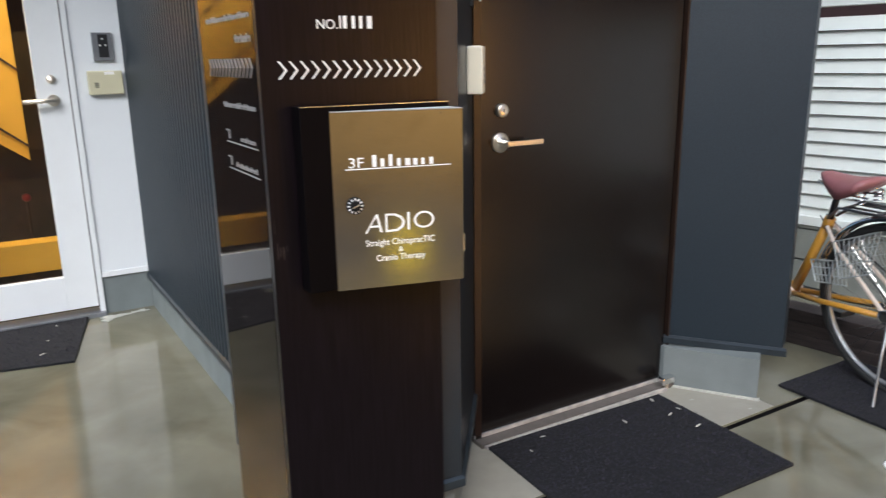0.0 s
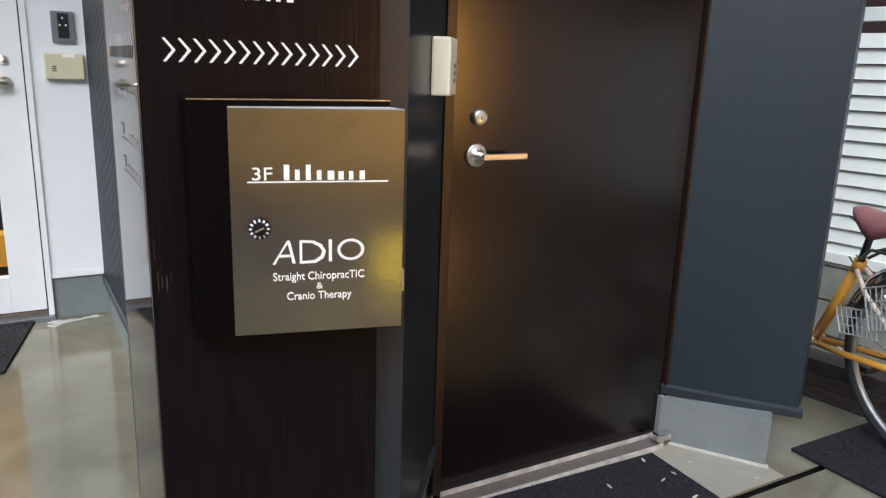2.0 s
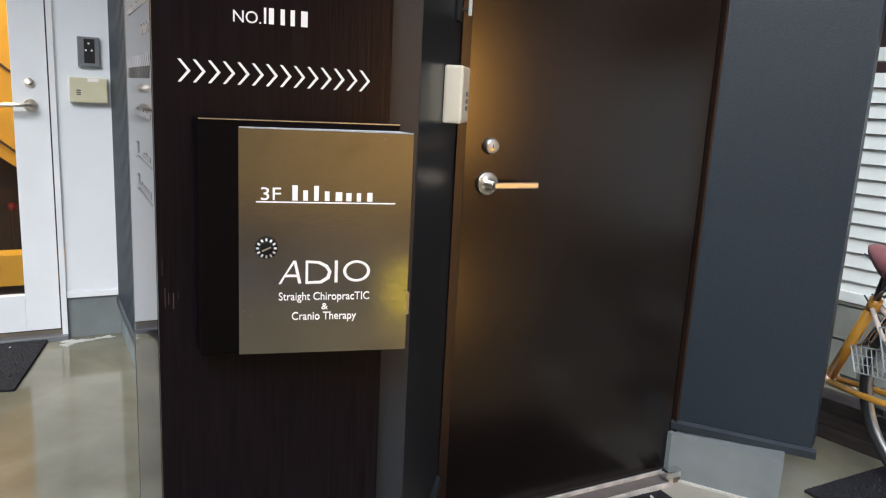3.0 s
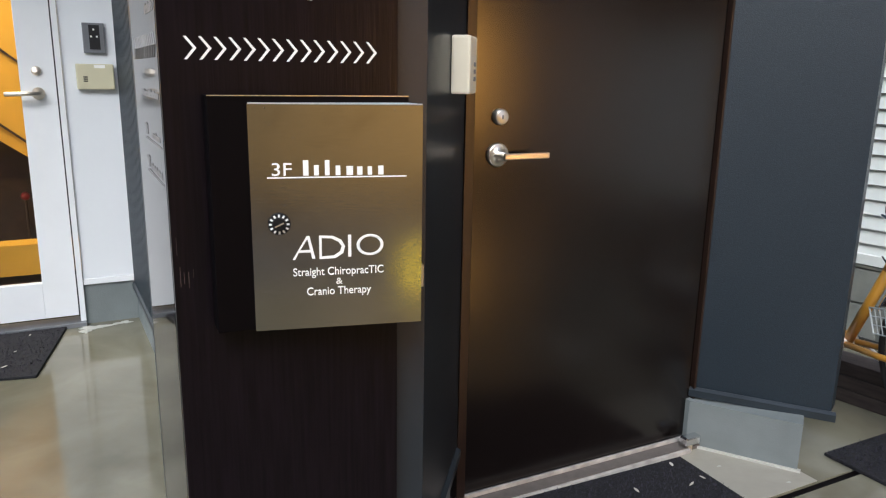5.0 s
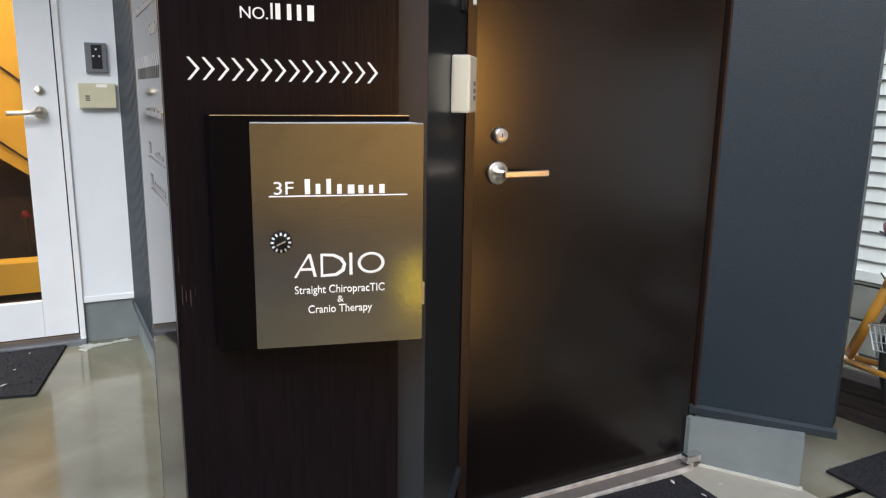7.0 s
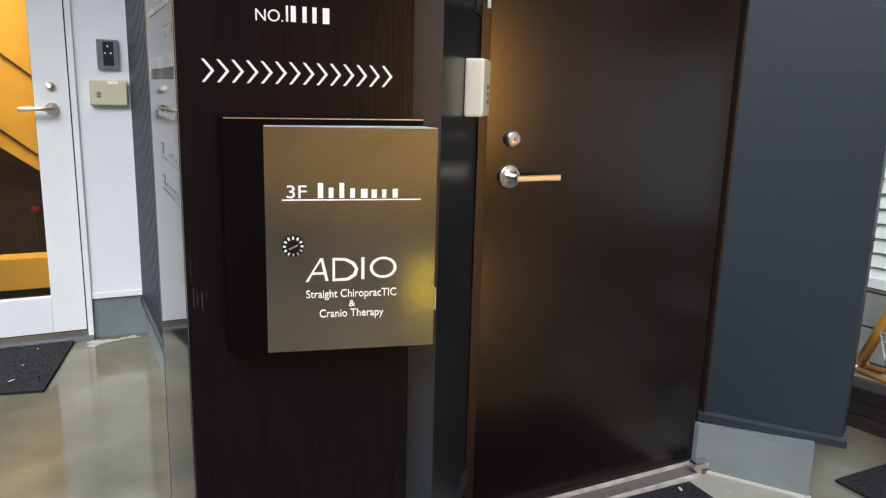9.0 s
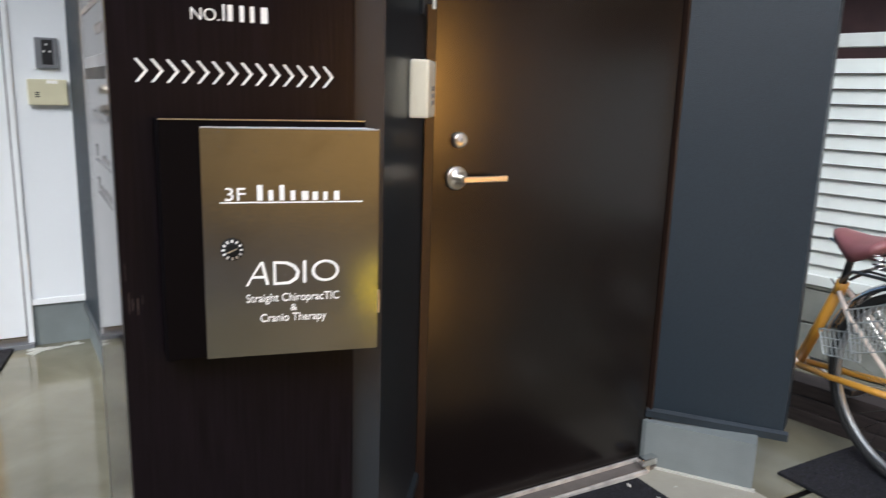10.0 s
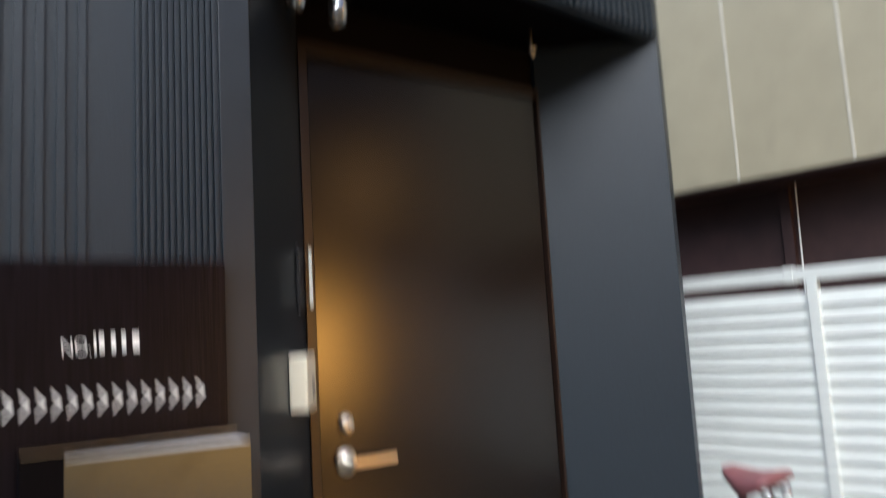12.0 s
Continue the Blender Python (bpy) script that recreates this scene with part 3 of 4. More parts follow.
copy_thing(spot, pose(1.075, 1.57, 2.27))
hook = thing("ceiling_hook", pose(1.965, 1.70, 2.27), "small pale metal hook under the canopy", "hook")
part("shank", tubed([(0, 0, 0), (0, 0, -0.05), (0.012, 0, -0.066), (0.022, 0, -0.05)], 0.006), STEEL, hook, "", True)
# ---- glass door and white wall at the back ----
YL = 3.943
wall_north = thing("wall_north", None, "white painted wall over a grey base beside the glass door", "wall", kind="structure")
part("wall_face", boxed(0.312, 0.6, YL, YL + 0.15, 0.225, 3.6), WHITE_PAINT, wall_north)
part("wall_ledge", boxed(0.312, 0.6, YL - 0.008, YL + 0.15, 0.196, 0.2245, 0.003), WHITE_DOOR, wall_north, "white ledge moulding")
part("wall_base", boxed(0.312, 0.6, YL + 0.004, YL + 0.15, -0.04, 0.1955), BASE_GREY, wall_north, "grey rendered base")
part("wall_left", boxed(-4.0, -0.675, YL, YL + 0.15, 0.0, 3.6), WHITE_PAINT, wall_north)
part("wall_head", boxed(-0.674, 0.3115, YL + 0.002, YL + 0.15, 2.12, 3.6), WHITE_PAINT, wall_north)

door_2 = thing("door_2", pose(-0.645, YL, 0), "closed white framed glass door", "door", kind="structure")
LX1 = 0.925                                    # leaf's right edge
df = part("door_frame", boxed(LX1 + 0.006, LX1 + 0.03, -0.012, 0.06, 0.0, 2.12, 0.002), WHITE_DOOR, door_2)
part("frame_side", boxed(-0.029, -0.005, -0.012, 0.06, 0.0, 2.12, 0.002), WHITE_DOOR, door_2)
part("frame_head", boxed(-0.005, LX1 + 0.006, -0.012, 0.06, 2.09, 2.12, 0.002), WHITE_DOOR, door_2)
part("door_sill", boxed(-0.029, LX1 + 0.03, -0.04, 0.08, -0.02, 0.022, 0.003), GREY_METAL, door_2, "grey metal sill")
part("stile", boxed(0.785, LX1, 0.0, 0.04, 0.05, 2.085, 0.002), WHITE_DOOR, door_2)
part("stile", boxed(0.0, 0.15, 0.0, 0.04, 0.05, 2.085, 0.002), WHITE_DOOR, door_2)
part("bottom_rail", boxed(0.1505, 0.7845, 0.0, 0.04, 0.05, 0.222, 0.002), WHITE_DOOR, door_2)
part("top_rail", boxed(0.1505, 0.7845, 0.0, 0.04, 1.96, 2.085, 0.002), WHITE_DOOR, door_2)
part("gasket", boxed(LX1 + 0.0005, LX1 + 0.0055, 0.012, 0.04, 0.04, 2.1), BLACK_PLASTIC, door_2)
pane = part("pane", boxed(0.145, 0.79, 0.017, 0.023, 0.217, 1.965), GLASS, door_2, "clear glass pane")
pane.visible_shadow = False
lv2 = part("lever_handle", lathe([(0.027, 0.0), (0.027, 0.008), (0.012, 0.011), (0.011, 0.05), (0.0, 0.051)], 24, m=pose(0.853, 0, 1.087) @ FACE), STEEL, door_2, "satin steel lever handle", True)
part("lever", tubed([(0.858, -0.048, 1.087), (0.81, -0.049, 1.087), (0.722, -0.046, 1.084)], 0.0095), STEEL, lv2, "", True)
part("lock_cylinder", lathe([(0.02, 0.0), (0.02, 0.008), (0.016, 0.014), (0.0, 0.014)], 20, m=pose(0.853, 0, 1.185) @ FACE), STEEL, door_2, "steel lock cylinder", True)

card_reader = thing("card_reader", pose(0.404, YL, 1.266), "dark grey door intercom panel on the white wall", "intercom")
part("case", boxed(0.0, 0.09, -0.018, 0.0, 0.0, 0.131, 0.003), GREY_METAL, card_reader)
part("window", boxed(0.026, 0.07, -0.0195, -0.0175, 0.016, 0.122, 0.0008), BLACK_PLASTIC, card_reader, "black glossy window")
for dx, dz in ((0.046, 0.102), (0.034, 0.072), (0.058, 0.072)):
    part("sensor", boxed(dx - 0.004, dx + 0.004, -0.0205, -0.0193, dz - 0.004, dz + 0.004, 0.0005), LETTER, card_reader)
wall_box = thing("wall_box", pose(0.364, YL, 1.107), "yellowed cream plastic alarm box on the white wall", "alarm box")
part("case", boxed(0.0, 0.156, -0.032, 0.0, 0.0, 0.112, 0.006), CREAM, wall_box)
part("sticker", boxed(0.075, 0.12, -0.0328, -0.0318, 0.094, 0.108), LETTER, wall_box)
for k in range(3):
    part("slot", boxed(0.028, 0.046, -0.0329, -0.0315, 0.034 + k * 0.009, 0.039 + k * 0.009), BLACK_PLASTIC, wall_box)

# added out of view to hold sky light off the glass door
recess_shade_slab = part("recess_shade_slab", boxed(-4.0, 0.6, 2.55, 5.5, 2.85, 2.95), WHITE_PAINT)
tagged(recess_shade_slab, "plain pale slab added unseen to shade the recess of the glass door", "ceiling", kind="structure")

# stairwell behind the glass
stairwell = thing("stairwell", None, "yellow stairwell with dark stair parts behind the glass door", "interior", kind="structure")
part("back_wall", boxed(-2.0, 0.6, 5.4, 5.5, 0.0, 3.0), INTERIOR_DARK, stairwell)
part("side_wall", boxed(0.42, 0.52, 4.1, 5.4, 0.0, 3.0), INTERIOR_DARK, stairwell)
part("side_wall", boxed(-2.0, -1.9, 4.1, 5.4, 0.0, 3.0), YELLOW, stairwell)
part("stairwell_ceiling", boxed(-2.0, 0.6, 4.1, 5.5, 3.0, 3.1), WHITE_PAINT, stairwell)


def stair_panel(name, pts, y, mat, thick=0.03):
    bm = bmesh.new()
    f1 = [bm.verts.new((x, y, z)) for x, z in pts]
    f2 = [bm.verts.new((x, y + thick, z)) for x, z in pts]
    bm.faces.new(f1)
    bm.faces.new(f2[::-1])
    n = len(pts)
    for j in range(n):
        bm.faces.new((f1[j], f1[(j + 1) % n], f2[(j + 1) % n], f2[j]))
    part(name, bm, mat, stairwell)


XR = 0.10
stair_panel("stair_wall", [(-1.9, 2.9), (XR, 2.9), (XR, 0.70), (-0.25, 0.96), (-1.9, 2.3)], 5.0, YELLOW)
for dz in (0.08, 0.52):
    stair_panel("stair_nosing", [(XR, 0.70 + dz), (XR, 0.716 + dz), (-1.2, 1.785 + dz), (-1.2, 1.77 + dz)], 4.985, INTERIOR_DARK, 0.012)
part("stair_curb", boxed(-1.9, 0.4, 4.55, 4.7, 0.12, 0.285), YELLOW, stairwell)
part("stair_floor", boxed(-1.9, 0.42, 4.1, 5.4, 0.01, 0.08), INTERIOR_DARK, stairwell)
red_knob = thing("red_knob", pose(0.052, 5.25, 0.44), "small red round object in the dark stairwell", "knob")
bm = bmesh.new()
bmesh.ops.create_icosphere(bm, subdivisions=2, radius=0.027)
part("ball", bm, RED, red_knob, "", True)
part("stalk", tubed([(0, 0, -0.02), (0, 0, -0.36)], 0.008), INTERIOR_DARK, red_knob)

# ---- mats ----
def door_mat(name, x, y, w, d, yaw, label):
    t = thing(name, pose(x, y, 0, 0, 0, yaw), label, "mat", "door mats")
    bm = boxed(0, w, -d, 0, 0.001, 0.012, 0.003)
    part("mat_pad", bm, MAT_FIBRE, t)
    bm = bmesh.new()
    rnd = random.Random(7)
    for k in range(int(w * d * 11000)):
        u, v = rnd.uniform(0.006, w - 0.006), -rnd.uniform(0.006, d - 0.006)
        h, q = rnd.uniform(0.004, 0.009), rnd.uniform(0, 6.28)
        dx, dy = 0.007 * math.cos(q), 0.007 * math.sin(q)
        a1 = bm.verts.new((u - dy * 0.3, v + dx * 0.3, 0.0115))
        a2 = bm.verts.new((u + dy * 0.3, v - dx * 0.3, 0.0115))
        a3 = bm.verts.new((u + dx, v + dy, 0.0115 + h))
        bm.faces.new((a1, a2, a3))
    tagged(part("fleece", bm, MAT_FLEECE, t), kind="stuff")
    return t


m1 = door_mat("door_mat", 1.207, 1.755, 0.765, 0.575, -1.5, "charcoal fibre doormat with litter at the dark door")
door_mat("door_mat", 2.424, 1.55, 0.47, 0.46, 0, "charcoal fibre doormat under the bicycle")
door_mat("door_mat", -0.215, 4.01, 0.45, 0.62, -11, "charcoal fibre doormat at the white glass door")
LITTER = material("pale_dry_litter", (0.5, 0.48, 0.43), 0.8, bump=0.0)
rnd = random.Random(11)
for x, y in ((1.392, 1.70), (1.698, 1.631), (1.872, 1.586), (1.89, 1.477), (1.303, 1.646), (1.90, 1.70), (1.93, 1.60), (-0.008, 3.448), (0.074, 3.82), (0.024, 3.619)):
    lf = thing("litter", pose(x, y, 0.019, rnd.uniform(-15, 15), rnd.uniform(-15, 15), rnd.uniform(0, 180)), "pale scrap of dry leaf on the doormat", "litter", "scraps on the mats")
    L, wd = rnd.uniform(0.006, 0.015), rnd.uniform(0.002, 0.005)
    part("scrap", prism([(-L, 0), (-L * 0.3, -wd), (L * 0.6, -wd * 0.6), (L, 0.001), (L * 0.4, wd), (-L * 0.5, wd * 0.7)], 0, 0.0012), LITTER, lf)

# flaked patches of the floor coating, by the bases
def flake(x, y, w, d, seed):
    rr = random.Random(seed)
    n = 34
    pts = []
    for k in range(n):
        a = 2 * math.pi * k / n
        r = rr.uniform(0.55, 1.05) * (0.85 + 0.2 * math.sin(3 * a + seed))
        pts.append((x + w * r * math.cos(a), y + d * r * math.sin(a)))
    ob = part("floor_flake", prism(pts, 0.0, 0.0025), PEEL)
    tagged(ob, "pale flaked patch of floor coating by the wall base", "floor patch", kind="structure")


flake(0.345, 3.872, 0.10, 0.04, 1)
flake(0.47, 3.895, 0.05, 0.022, 4)
flake(0.30, 3.83, 0.035, 0.03, 6)
rf = random.Random(21)
for k in range(2):
    u = rf.random()
    flake(2.055 + 0.2 * u - rf.uniform(0.0, 0.05), 1.73 - 0.27 * u - rf.uniform(0.0, 0.06), rf.uniform(0.005, 0.016), rf.uniform(0.004, 0.012), 30 + k)

bead = prism([(2.052, 1.797), (2.060, 1.80), (2.252, 1.518), (2.257, 1.523), (2.262, 1.513), (2.249, 1.505)], 0.0022, 0.009)
tagged(part("floor_bead", bead, PEEL), "pale sealant bead along the foot of the grey base", "sealant", kind="structure")

plate = thing("floor_plate", pose(2.222, 0.985, 0), "round white cover plate in the concrete floor", "cover plate", "floor plates")
part("disc", lathe([(0.040, 0.0), (0.040, 0.0035), (0.036, 0.006), (0.0, 0.0065)], 30), LETTER, plate, "", False)
copy_thing(plate, pose(2.255, 0.868, 0))

# ---- bicycle: local x is its heading, from the rear hub on the ground ----
BK = pose(2.705, 1.27, 0, 0, 0, 81)
bicycle = thing("bicycle", BK @ pose(0, 0, 0, -6, 0, 0), "mustard yellow town bicycle with a dusky red saddle and chrome mudguards", "bicycle")


def wheel(x):
    w = thing("wheel", pose(x, 0, 0.335))
    w.parent = bicycle
    part("tyre", hoop(bmesh.new(), 0.318, 0.0165, 56, 8), RUBBER, w, "black tyre", True)
    part("rim", hoop(bmesh.new(), 0.299, 0.011, 56, 6, flat=1.1), RIM, w, "dull weathered metal rim", True)
    bm = bmesh.new()
    for k in range(32):
        a = 2 * math.pi * k / 32
        s = 1 if k % 2 else -1
        b = a + 0.9 * (1 if (k // 2) % 2 else -1)
        tube(bm, [(0.024 * math.cos(b), 0.022 * s, 0.024 * math.sin(b)), (0.292 * math.cos(a), 0.002 * s, 0.292 * math.sin(a))], 0.0012, 5)
    part("spokes", bm, CHROME, w)
    part("hub", tubed([(0, -0.045, 0), (0, -0.03, 0), (0, 0.03, 0), (0, 0.045, 0)], 0.02), STEEL, w, "", True)
    return w


wheel(0.0)
wheel(1.06)
BB, SC, HD0, HD1 = (0.474, 0, 0.275), (0.305, 0, 0.625), (0.87, 0, 0.60), (0.845, 0, 0.74)
part("seat_tube", tubed([BB, SC], 0.0185, 14), BIKE_YELLOW, bicycle, "", True)
part("seat_clamp", tubed([(0.317, 0, 0.595), (0.302, 0, 0.635)], 0.021, 14), BIKE_YELLOW, bicycle, "", True)
part("seat_post", tubed([SC, (0.268, 0, 0.748)], 0.0125, 12), BLACK_PLASTIC, bicycle, "black seat post", True)
part("bottom_bracket", tubed([(0.474, -0.036, 0.285), (0.474, 0.036, 0.285)], 0.024, 14), BIKE_PALE, bicycle, "", True)
for s in (-1, 1):
    part("chain_stay", tubed([(0.474, 0.022 * s, 0.285), (0.3, 0.04 * s, 0.30), (0.0, 0.058 * s, 0.335)], 0.011, 10), BIKE_YELLOW, bicycle, "", True)
    part("seat_stay", tubed([(0.30, 0.018 * s, 0.605), (0.24, 0.04 * s, 0.54), (0.0, 0.058 * s, 0.335)], 0.0078, 10), BIKE_PALE, bicycle, "pale scuffed seat stay", True)
part("down_tube", tubed([(0.474, 0, 0.285), (0.62, 0, 0.30), (0.77, 0, 0.42), HD0], 0.018, 12), BIKE_YELLOW, bicycle, "", True)
part("top_tube", tubed([(0.46, 0, 0.305), (0.6, 0, 0.345), (0.73, 0, 0.49), HD1], 0.014, 12), BIKE_YELLOW, bicycle, "", True)
part("head_tube", tubed([(0.875, 0, 0.57), (0.835, 0, 0.77)], 0.02, 12), BIKE_YELLOW, bicycle, "", True)
for s in (-1, 1):
    part("fork_blade", tubed([(0.88, 0.03 * s, 0.57), (0.95, 0.045 * s, 0.42), (1.06, 0.05 * s, 0.335)], 0.0105, 10), CHROME, bicycle, "", True)
part("handlebar", tubed([(0.76, 0.23, 0.98), (0.83, 0.21, 0.97), (0.84, 0.1, 0.95), (0.83, 0, 0.93), (0.84, -0.1, 0.95), (0.83, -0.21, 0.97), (0.76, -0.23, 0.98)], 0.011, 10), CHROME, bicycle, "", True)
part("stem", tubed([(0.835, 0, 0.77), (0.83, 0, 0.935)], 0.012, 10), CHROME, bicycle, "", True)
# saddle: wide at the back, narrow at the nose
bm = bmesh.new()
sec = []
for i in range(13):
    u = i / 12
    x = 0.115 + 0.225 * u
    half = 0.085 * (1 - u) ** 0.9 * (0.75 + 0.9 * u) + 0.021 if u > 0.12 else 0.06 + 0.35 * u
    top = 0.822 - 0.012 * math.sin(math.pi * u) - (0.008 if i in (0, 12) else 0)
    drop = 0.03 + 0.047 * u / 0.45 if u < 0.45 else 0.077 - 0.064 * (u - 0.45) / 0.55
    if i in (0, 12):
        half, drop = half * 0.7, drop * 0.5
    ring = []
    for k in range(14):
        q = math.pi * k / 13
        ring.append(bm.verts.new((x, half * math.cos(q), top - drop + drop * max(0.0, math.sin(q)) ** 0.6)))
    sec.append(ring)
for u, v in zip(sec, sec[1:]):
    for k in range(13):
        bm.faces.new((u[k], u[k + 1], v[k + 1], v[k]))
    bm.faces.new((u[13], u[0], v[0], v[13]))
bm.faces.new(sec[0])
bm.faces.new(sec[-1][::-1])
saddle = part("saddle", bm, LEATHER, bicycle, "dusky red vinyl saddle", True)
for s in (-1, 1):
    pts = [(0.138 + 0.016 * math.cos(k * 0.8), 0.045 * s + 0.016 * math.sin(k * 0.8), 0.725 + 0.0018 * k) for k in range(26)]
    part("saddle_spring", tubed(pts, 0.003, 6), CHROME, saddle, "chrome spring", True)
part("saddle_rail", tubed([(0.113, 0.04, 0.75), (0.263, 0.025, 0.747), (0.363, 0.0, 0.775), (0.263, -0.025, 0.747), (0.113, -0.04, 0.75)], 0.004, 6), CHROME, saddle)
# mudguard
def guard(x, R, a0, a1):
    bm = bmesh.new()
    hoop(bm, R, 0.03, 40, 10, radians(a0), radians(a1), pose(x, 0, 0.335))
    dead = [v for v in bm.verts if (Vector((v.co.x - x, v.co.z - 0.335)).length < R + 0.004)]
    bmesh.ops.delete(bm, geom=dead, context="VERTS")
    ob = part("mudguard", bm, CHROME, bicycle, "chrome mudguard", True)
    so = ob.modifiers.new("solid", "SOLIDIFY")
    so.thickness = 0.002


guard(0.0, 0.335, 20, 195)
guard(1.06, 0.335, -10, 140)
# luggage rack
rack = part("luggage_rack", tubed([(0.295, 0.02, 0.64), (0.22, 0.055, 0.70), (-0.2, 0.062, 0.705), (-0.235, 0.03, 0.705), (-0.235, -0.03, 0.705), (-0.2, -0.062, 0.705), (0.22, -0.055, 0.70), (0.295, -0.02, 0.64)], 0.0055, 8), RACK_STEEL, bicycle, "dark steel luggage rack", True)
for y in (-0.025, 0.025):
    part("rack_bar", tubed([(0.2, y, 0.702), (-0.23, y, 0.707)], 0.0045, 8), RACK_STEEL, rack)
for x in (0.2, 0.06, -0.08, -0.2):
    part("rack_bar", tubed([(x, -0.06, 0.703), (x, 0.06, 0.703)], 0.0045, 8), RACK_STEEL, rack)
for s in (-1, 1):
    part("rack_leg", tubed([(-0.08, 0.062 * s, 0.70), (-0.03, 0.064 * s, 0.36)], 0.003, 8), RACK_STEEL, rack)
    part("rack_leg", tubed([(-0.19, 0.062 * s, 0.70), (-0.03, 0.064 * s, 0.36)], 0.003, 8), RACK_STEEL, rack)
# wire dress guards beside the wheel
def wire_guard(y, quad, n, mtilt):
    bm = bmesh.new()
    a, b, c, d = [Vector((x, y + dy, z)) for x, dy, z in quad]
    tube(bm, [a, b, c, d, a], 0.003, 6)
    wg = part("wire_guard", bm, WIRE_GREY, bicycle, "grey wire dress guard")
    for k in range(1, n):
        u = k / n
        part("wire", tubed([a.lerp(b, u), d.lerp(c, u)], 0.002, 5), WIRE_GREY, wg)
    for u in (0.33, 0.66):
        part("wire", tubed([a.lerp(d, u), b.lerp(c, u)], 0.002, 5), WIRE_GREY, wg)


for y in (-0.068, 0.068):
    o = 0.03 if y > 0 else -0.03
    wire_guard(y, [(0.225, 0, 0.57), (0.03, 0, 0.65), (0.045, o, 0.495), (0.165, o, 0.445)], 9, 0)
    wire_guard(y, [(0.325, 0, 0.475), (0.17, 0, 0.505), (0.135, o, 0.425), (0.275, o, 0.405)], 8, 0)
# drive side, stand and lamp
part("chain_case", tubed([(0.474, -0.045, 0.285), (0.25, -0.052, 0.30), (0.0, -0.052, 0.335)], 0.014, 8), BLACK_PLASTIC, bicycle)
part("crank", tubed([(0.474, -0.06, 0.285), (0.334, -0.065, 0.21)], 0.009, 8), STEEL, bicycle)
part("pedal", boxed(0.294, 0.374, -0.15, -0.07, 0.197, 0.222, 0.006), BLACK_PLASTIC, bicycle)
part("crank", tubed([(0.474, 0.06, 0.285), (0.585, 0.065, 0.36)], 0.009, 8), STEEL, bicycle)
part("pedal", boxed(0.545, 0.625, 0.07, 0.15, 0.347, 0.372, 0.006), BLACK_PLASTIC, bicycle)
part("hub_brake", lathe([(0.024, 0.0), (0.027, 0.006), (0.027, 0.022), (0.016, 0.026), (0.0, 0.026)], 24, m=pose(0, 0.048, 0.335, -90, 0, 0)), CHROME, bicycle, "chrome hub brake")
part("kickstand", tubed([(-0.02, 0.07, 0.33), (-0.03, 0.115, 0.17), (-0.05, 0.165, 0.012), (-0.055, 0.17, 0.006), (-0.12, 0.185, 0.005)], 0.005, 8), RIM, bicycle, "dull metal kickstand", True)
part("rear_reflector", lathe([(0.026, 0.0), (0.026, 0.012), (0.015, 0.02), (0.0, 0.022)], 20, m=pose(-0.368, 0.0, 0.42, 0, -90, 0)), RED, bicycle, "red rear reflector", True)
for y in (-0.05, 0.03):
    part("brake_cable", tubed([(0.34, y * 0.4, 0.64), (0.2, y, 0.52), (0.05, y * 1.2, 0.42), (0.0, y * 1.3, 0.37)], 0.0028, 6), BLACK_PLASTIC, bicycle)

# ---- louvre fence, block wall and neighbouring house: local x runs along the fence towards the road ----
FEN = pose(3.58, 2.24, 0, 0, 0, -80)
block_wall = thing("block_wall", FEN, "low grey block wall under the louvre fence", "wall", kind="structure")
part("wall_core", boxed(-3.0, 4.5, 0.01, 0.12, -0.05, 0.352), BLOCKWALL, block_wall)
part("coping", boxed(-3.0, 4.5, -0.012, 0.13, 0.3525, 0.368, 0.003), BLOCKWALL, block_wall)
rows_ = ((0.0, 0.172), (0.182, 0.345))
blk = {}
for z0, z1 in rows_:
    for k in range(16):
        off = 0.2 if z0 > 0 else 0.0
        if z0 not in blk:
            blk[z0] = mesh_of(boxed(0.004, 0.39, 0.0, 0.02, z0, z1, 0.004), "block", BLOCKWALL)
        ob = new("block", blk[z0])
        ob.parent = block_wall
        ob.matrix_basis = pose(-1.9 + off + 0.4 * k, -0.004, 0)

louvre_fence = thing("louvre_fence", FEN, "white aluminium louvre fence on the block wall", "fence")
part("top_rail", boxed(-2.0, 4.44, -0.02, 0.04, 1.47, 1.53, 0.004), LOUVRE, louvre_fence)
part("bottom_rail", boxed(-2.0, 4.44, -0.02, 0.04, 0.37, 0.42, 0.004), LOUVRE, louvre_fence)
part("rail_joint", boxed(0.39, 0.43, -0.024, 0.044, 1.466, 1.536, 0.003), LOUVRE, louvre_fence)
slat = bmesh.new()
sp_ = [slat.verts.new((x, y, z)) for x in (0, 1) for y, z in ((-0.012, -0.032), (0.005, 0.032), (0.009, 0.032), (-0.008, -0.032))]
for k in range(4):
    slat.faces.new((sp_[k], sp_[(k + 1) % 4], sp_[4 + (k + 1) % 4], sp_[4 + k]))
slat.faces.new(sp_[:4])
slat.faces.new(sp_[4:][::-1])
slat_me = mesh_of(slat, "slat", LOUVRE)
posts = [-1.53, -0.52, 0.485, 1.49, 2.495, 3.5, 4.4]
for x0, x1 in zip(posts, posts[1:]):
    for k in range(15):
        ob = new("slat", slat_me)
        ob.parent = louvre_fence
        ob.matrix_basis = pose(x0 + 0.02, 0.0, 1.389 - 0.0683 * k) @ Matrix.Diagonal((x1 - x0 - 0.0, 1, 1, 1))
for x in posts:
    part("post", boxed(x, x + 0.044, -0.026, 0.03, 0.37, 1.469, 0.003), LOUVRE, louvre_fence)

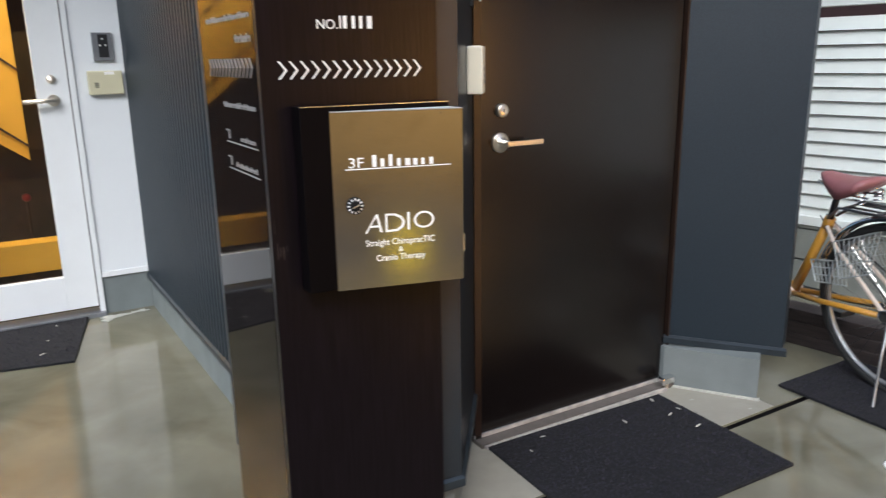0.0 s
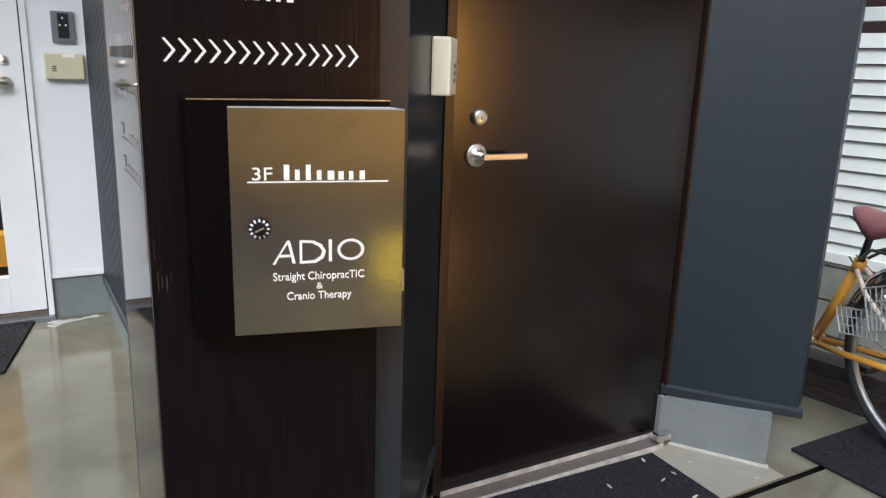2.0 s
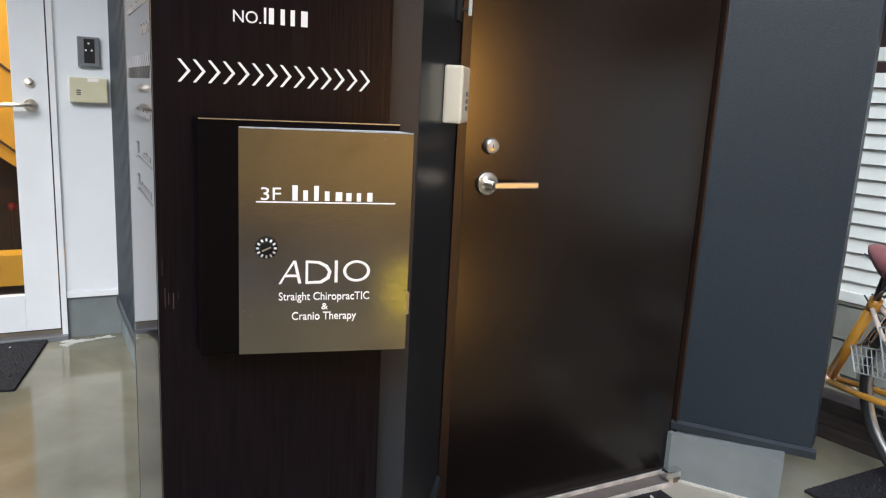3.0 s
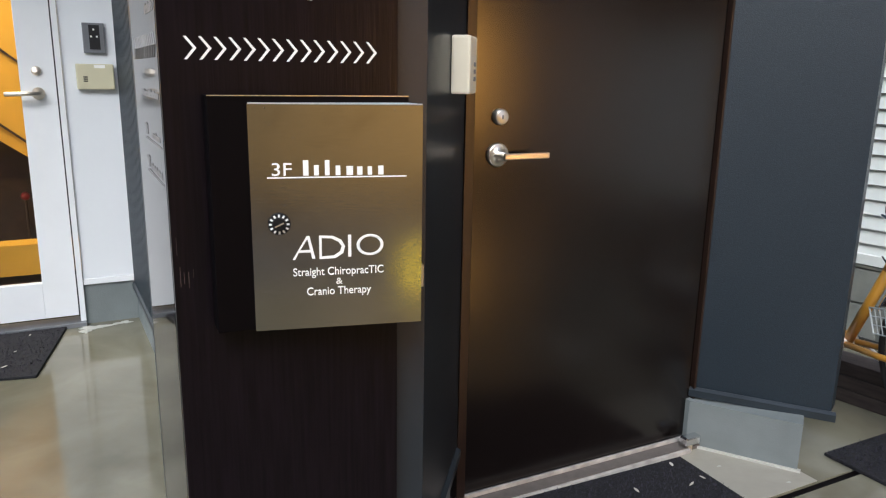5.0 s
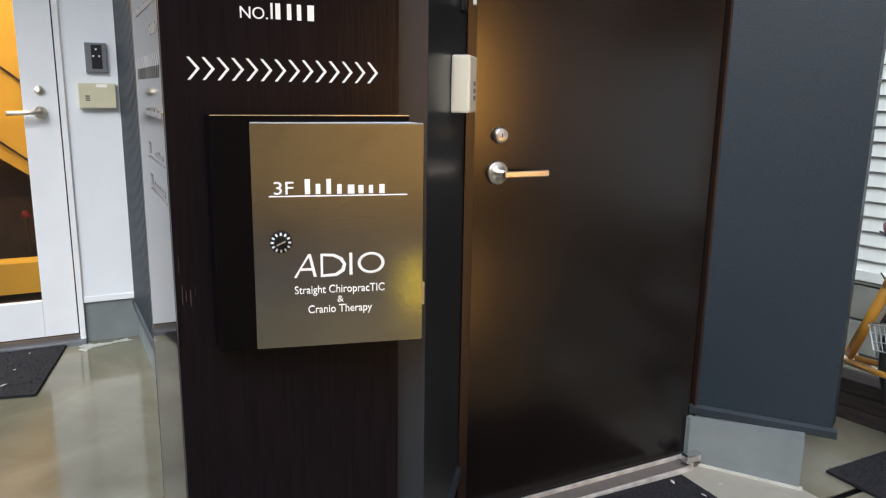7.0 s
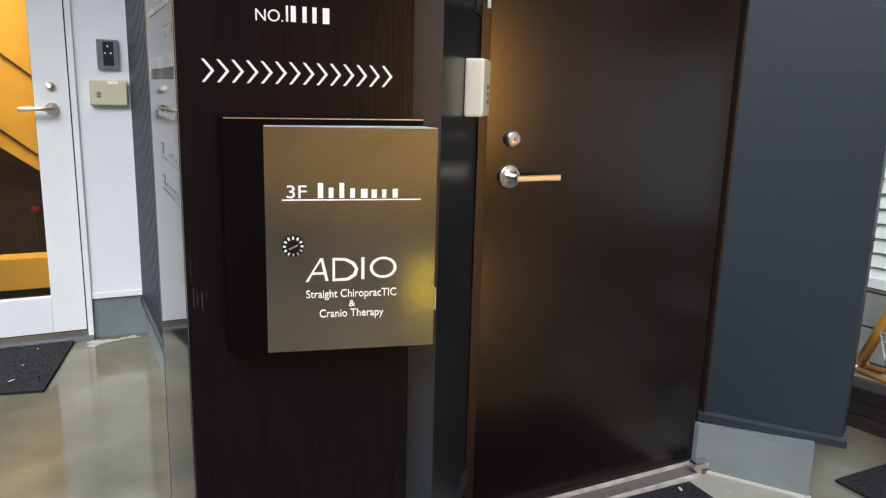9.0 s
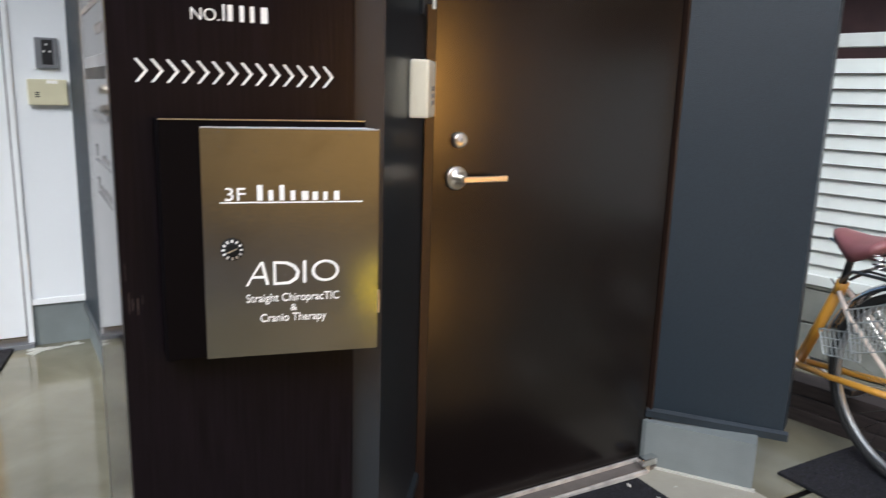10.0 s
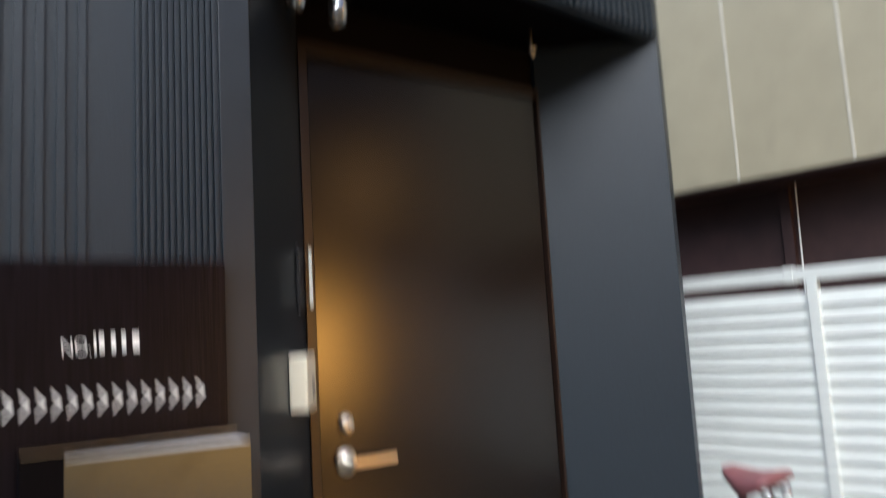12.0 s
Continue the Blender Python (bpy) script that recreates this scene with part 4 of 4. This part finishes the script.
for k, (z, y, l) in enumerate(((0.0, -0.72, 2.1), (0.0, -0.59, 2.0), (0.053, -0.715, 2.05), (0.053, -0.585, 2.1), (0.106, -0.71, 1.95))):
    tb = thing("timber_plank", FEN @ pose(-0.55 + 0.03 * k, y, z), "dark weathered timber plank stacked on the floor behind the bicycle", "plank", "stacked planks")
    part("board", boxed(0.0, l, -0.06, 0.06, 0.001, 0.052, 0.004), PLANK, tb)

house = thing("neighbour_house", FEN, "neighbouring house with beige panels over dark brown siding", "house")
part("lower_wall", boxed(-4, 5.1, 0.85, 1.0, -0.05, 2.6), BROWN_WALL, house, "dark brown lower wall")
part("downpipe", boxed(0.13, 0.19, 0.80, 0.849, -0.05, 2.5, 0.004), BROWN_WALL, house)
part("cable", tubed([(0.215, 0.79, 1.0), (0.235, 0.79, 2.1)], 0.005, 6), LOUVRE, house, "thin pale cable")
UP = 0.5
ow = part("upper_wall", boxed(-4, 5.1, UP + 0.012, 0.98, 2.085, 5.5), TAN_JOINT, house, "beige panel upper storey")
for k in range(12):
    part("panel", boxed(0.037 + 0.585 * (k - 4) + 0.006, 0.037 + 0.585 * (k - 3) - 0.006, UP, UP + 0.018, 2.075, 5.5, 0.004), TAN, ow)
for k in range(13):
    part("joint_strip", boxed(0.037 + 0.585 * (k - 4) - 0.007, 0.037 + 0.585 * (k - 4) + 0.007, UP - 0.004, UP + 0.013, 2.08, 5.5, 0.001), TAN_JOINT, ow)
part("soffit", boxed(-4, 5.1, UP + 0.02, 0.85, 2.058, 2.084), BROWN_WALL, house)

# ---- across the road, seen only as reflections ----
opposite_wall = thing("opposite_wall", None, "ochre and white plastered garden wall across the road", "wall", kind="structure")
part("ochre_length", boxed(-9, 4.2, -5.6, -5.4, -0.05, 1.75), OPPOSITE, opposite_wall)
part("white_length", boxed(5.7, 14, -5.6, -5.4, -0.05, 2.45), OPPOSITE_GREY, opposite_wall)
lit_entrance = thing("lit_entrance", pose(4.3, -5.5, 0), "warmly lit glazed entrance across the road", "entrance", kind="structure")
part("glazing", boxed(0.0, 0.8, 0.0, 0.05, 0.55, 1.95), WARM_GLASS, lit_entrance, "glowing amber glazing")
part("frame", boxed(-0.06, 0.0, -0.02, 0.08, -0.05, 2.02), BLACK, lit_entrance)
part("frame", boxed(0.8, 0.86, -0.02, 0.08, -0.05, 2.02), BLACK, lit_entrance)
part("frame_head", boxed(0.0, 0.8, -0.02, 0.08, 1.95, 2.02), BLACK, lit_entrance)
part("kick_panel", boxed(0.0, 0.8, -0.02, 0.08, -0.05, 0.55), BLACK, lit_entrance)
opposite_building = part("opposite_building", boxed(-14, 16, -9.0, -7.0, -0.05, 6.6), DARK_FACADE)
tagged(opposite_building, "brown building across the road", "building", kind="structure")
lit_window = part("lit_window", boxed(5.9, 7.3, -6.99, -6.95, 3.3, 4.6), DIM_GLASS)
tagged(lit_window, "dimly lit amber upstairs window across the road", "window", kind="structure")
marker = thing("marker_lamp", pose(0.76, -1.72, -0.035), "low yellow marker lamp at the edge of the forecourt", "lamp")
part("post", lathe([(0.05, 0.0), (0.045, 0.06), (0.03, 0.07)], 20), BLACK_PLASTIC, marker)
part("lens", lathe([(0.04, 0.071), (0.055, 0.09), (0.055, 0.17), (0.03, 0.19), (0.0, 0.192)], 20), YELLOW_LAMP, marker, "yellow lens", True)
# pole and head added for the assumed warm spot, not seen anywhere
assumed_street_lamp = thing("assumed_street_lamp", pose(1.7, -3.0, -0.055), "assumed tall grey street lamp with a warm light, itself unseen", "lamp")
part("pole", tubed([(0.0, 0.5, 0.0), (0.0, 0.5, 3.1), (0.0, 0.3, 3.3), (0.0, 0.05, 3.3)], 0.035, 12), GREY_METAL, assumed_street_lamp, "", True)
part("lamp_head", boxed(-0.08, 0.08, -0.1, 0.2, 3.27, 3.33, 0.01), GREY_METAL, assumed_street_lamp)
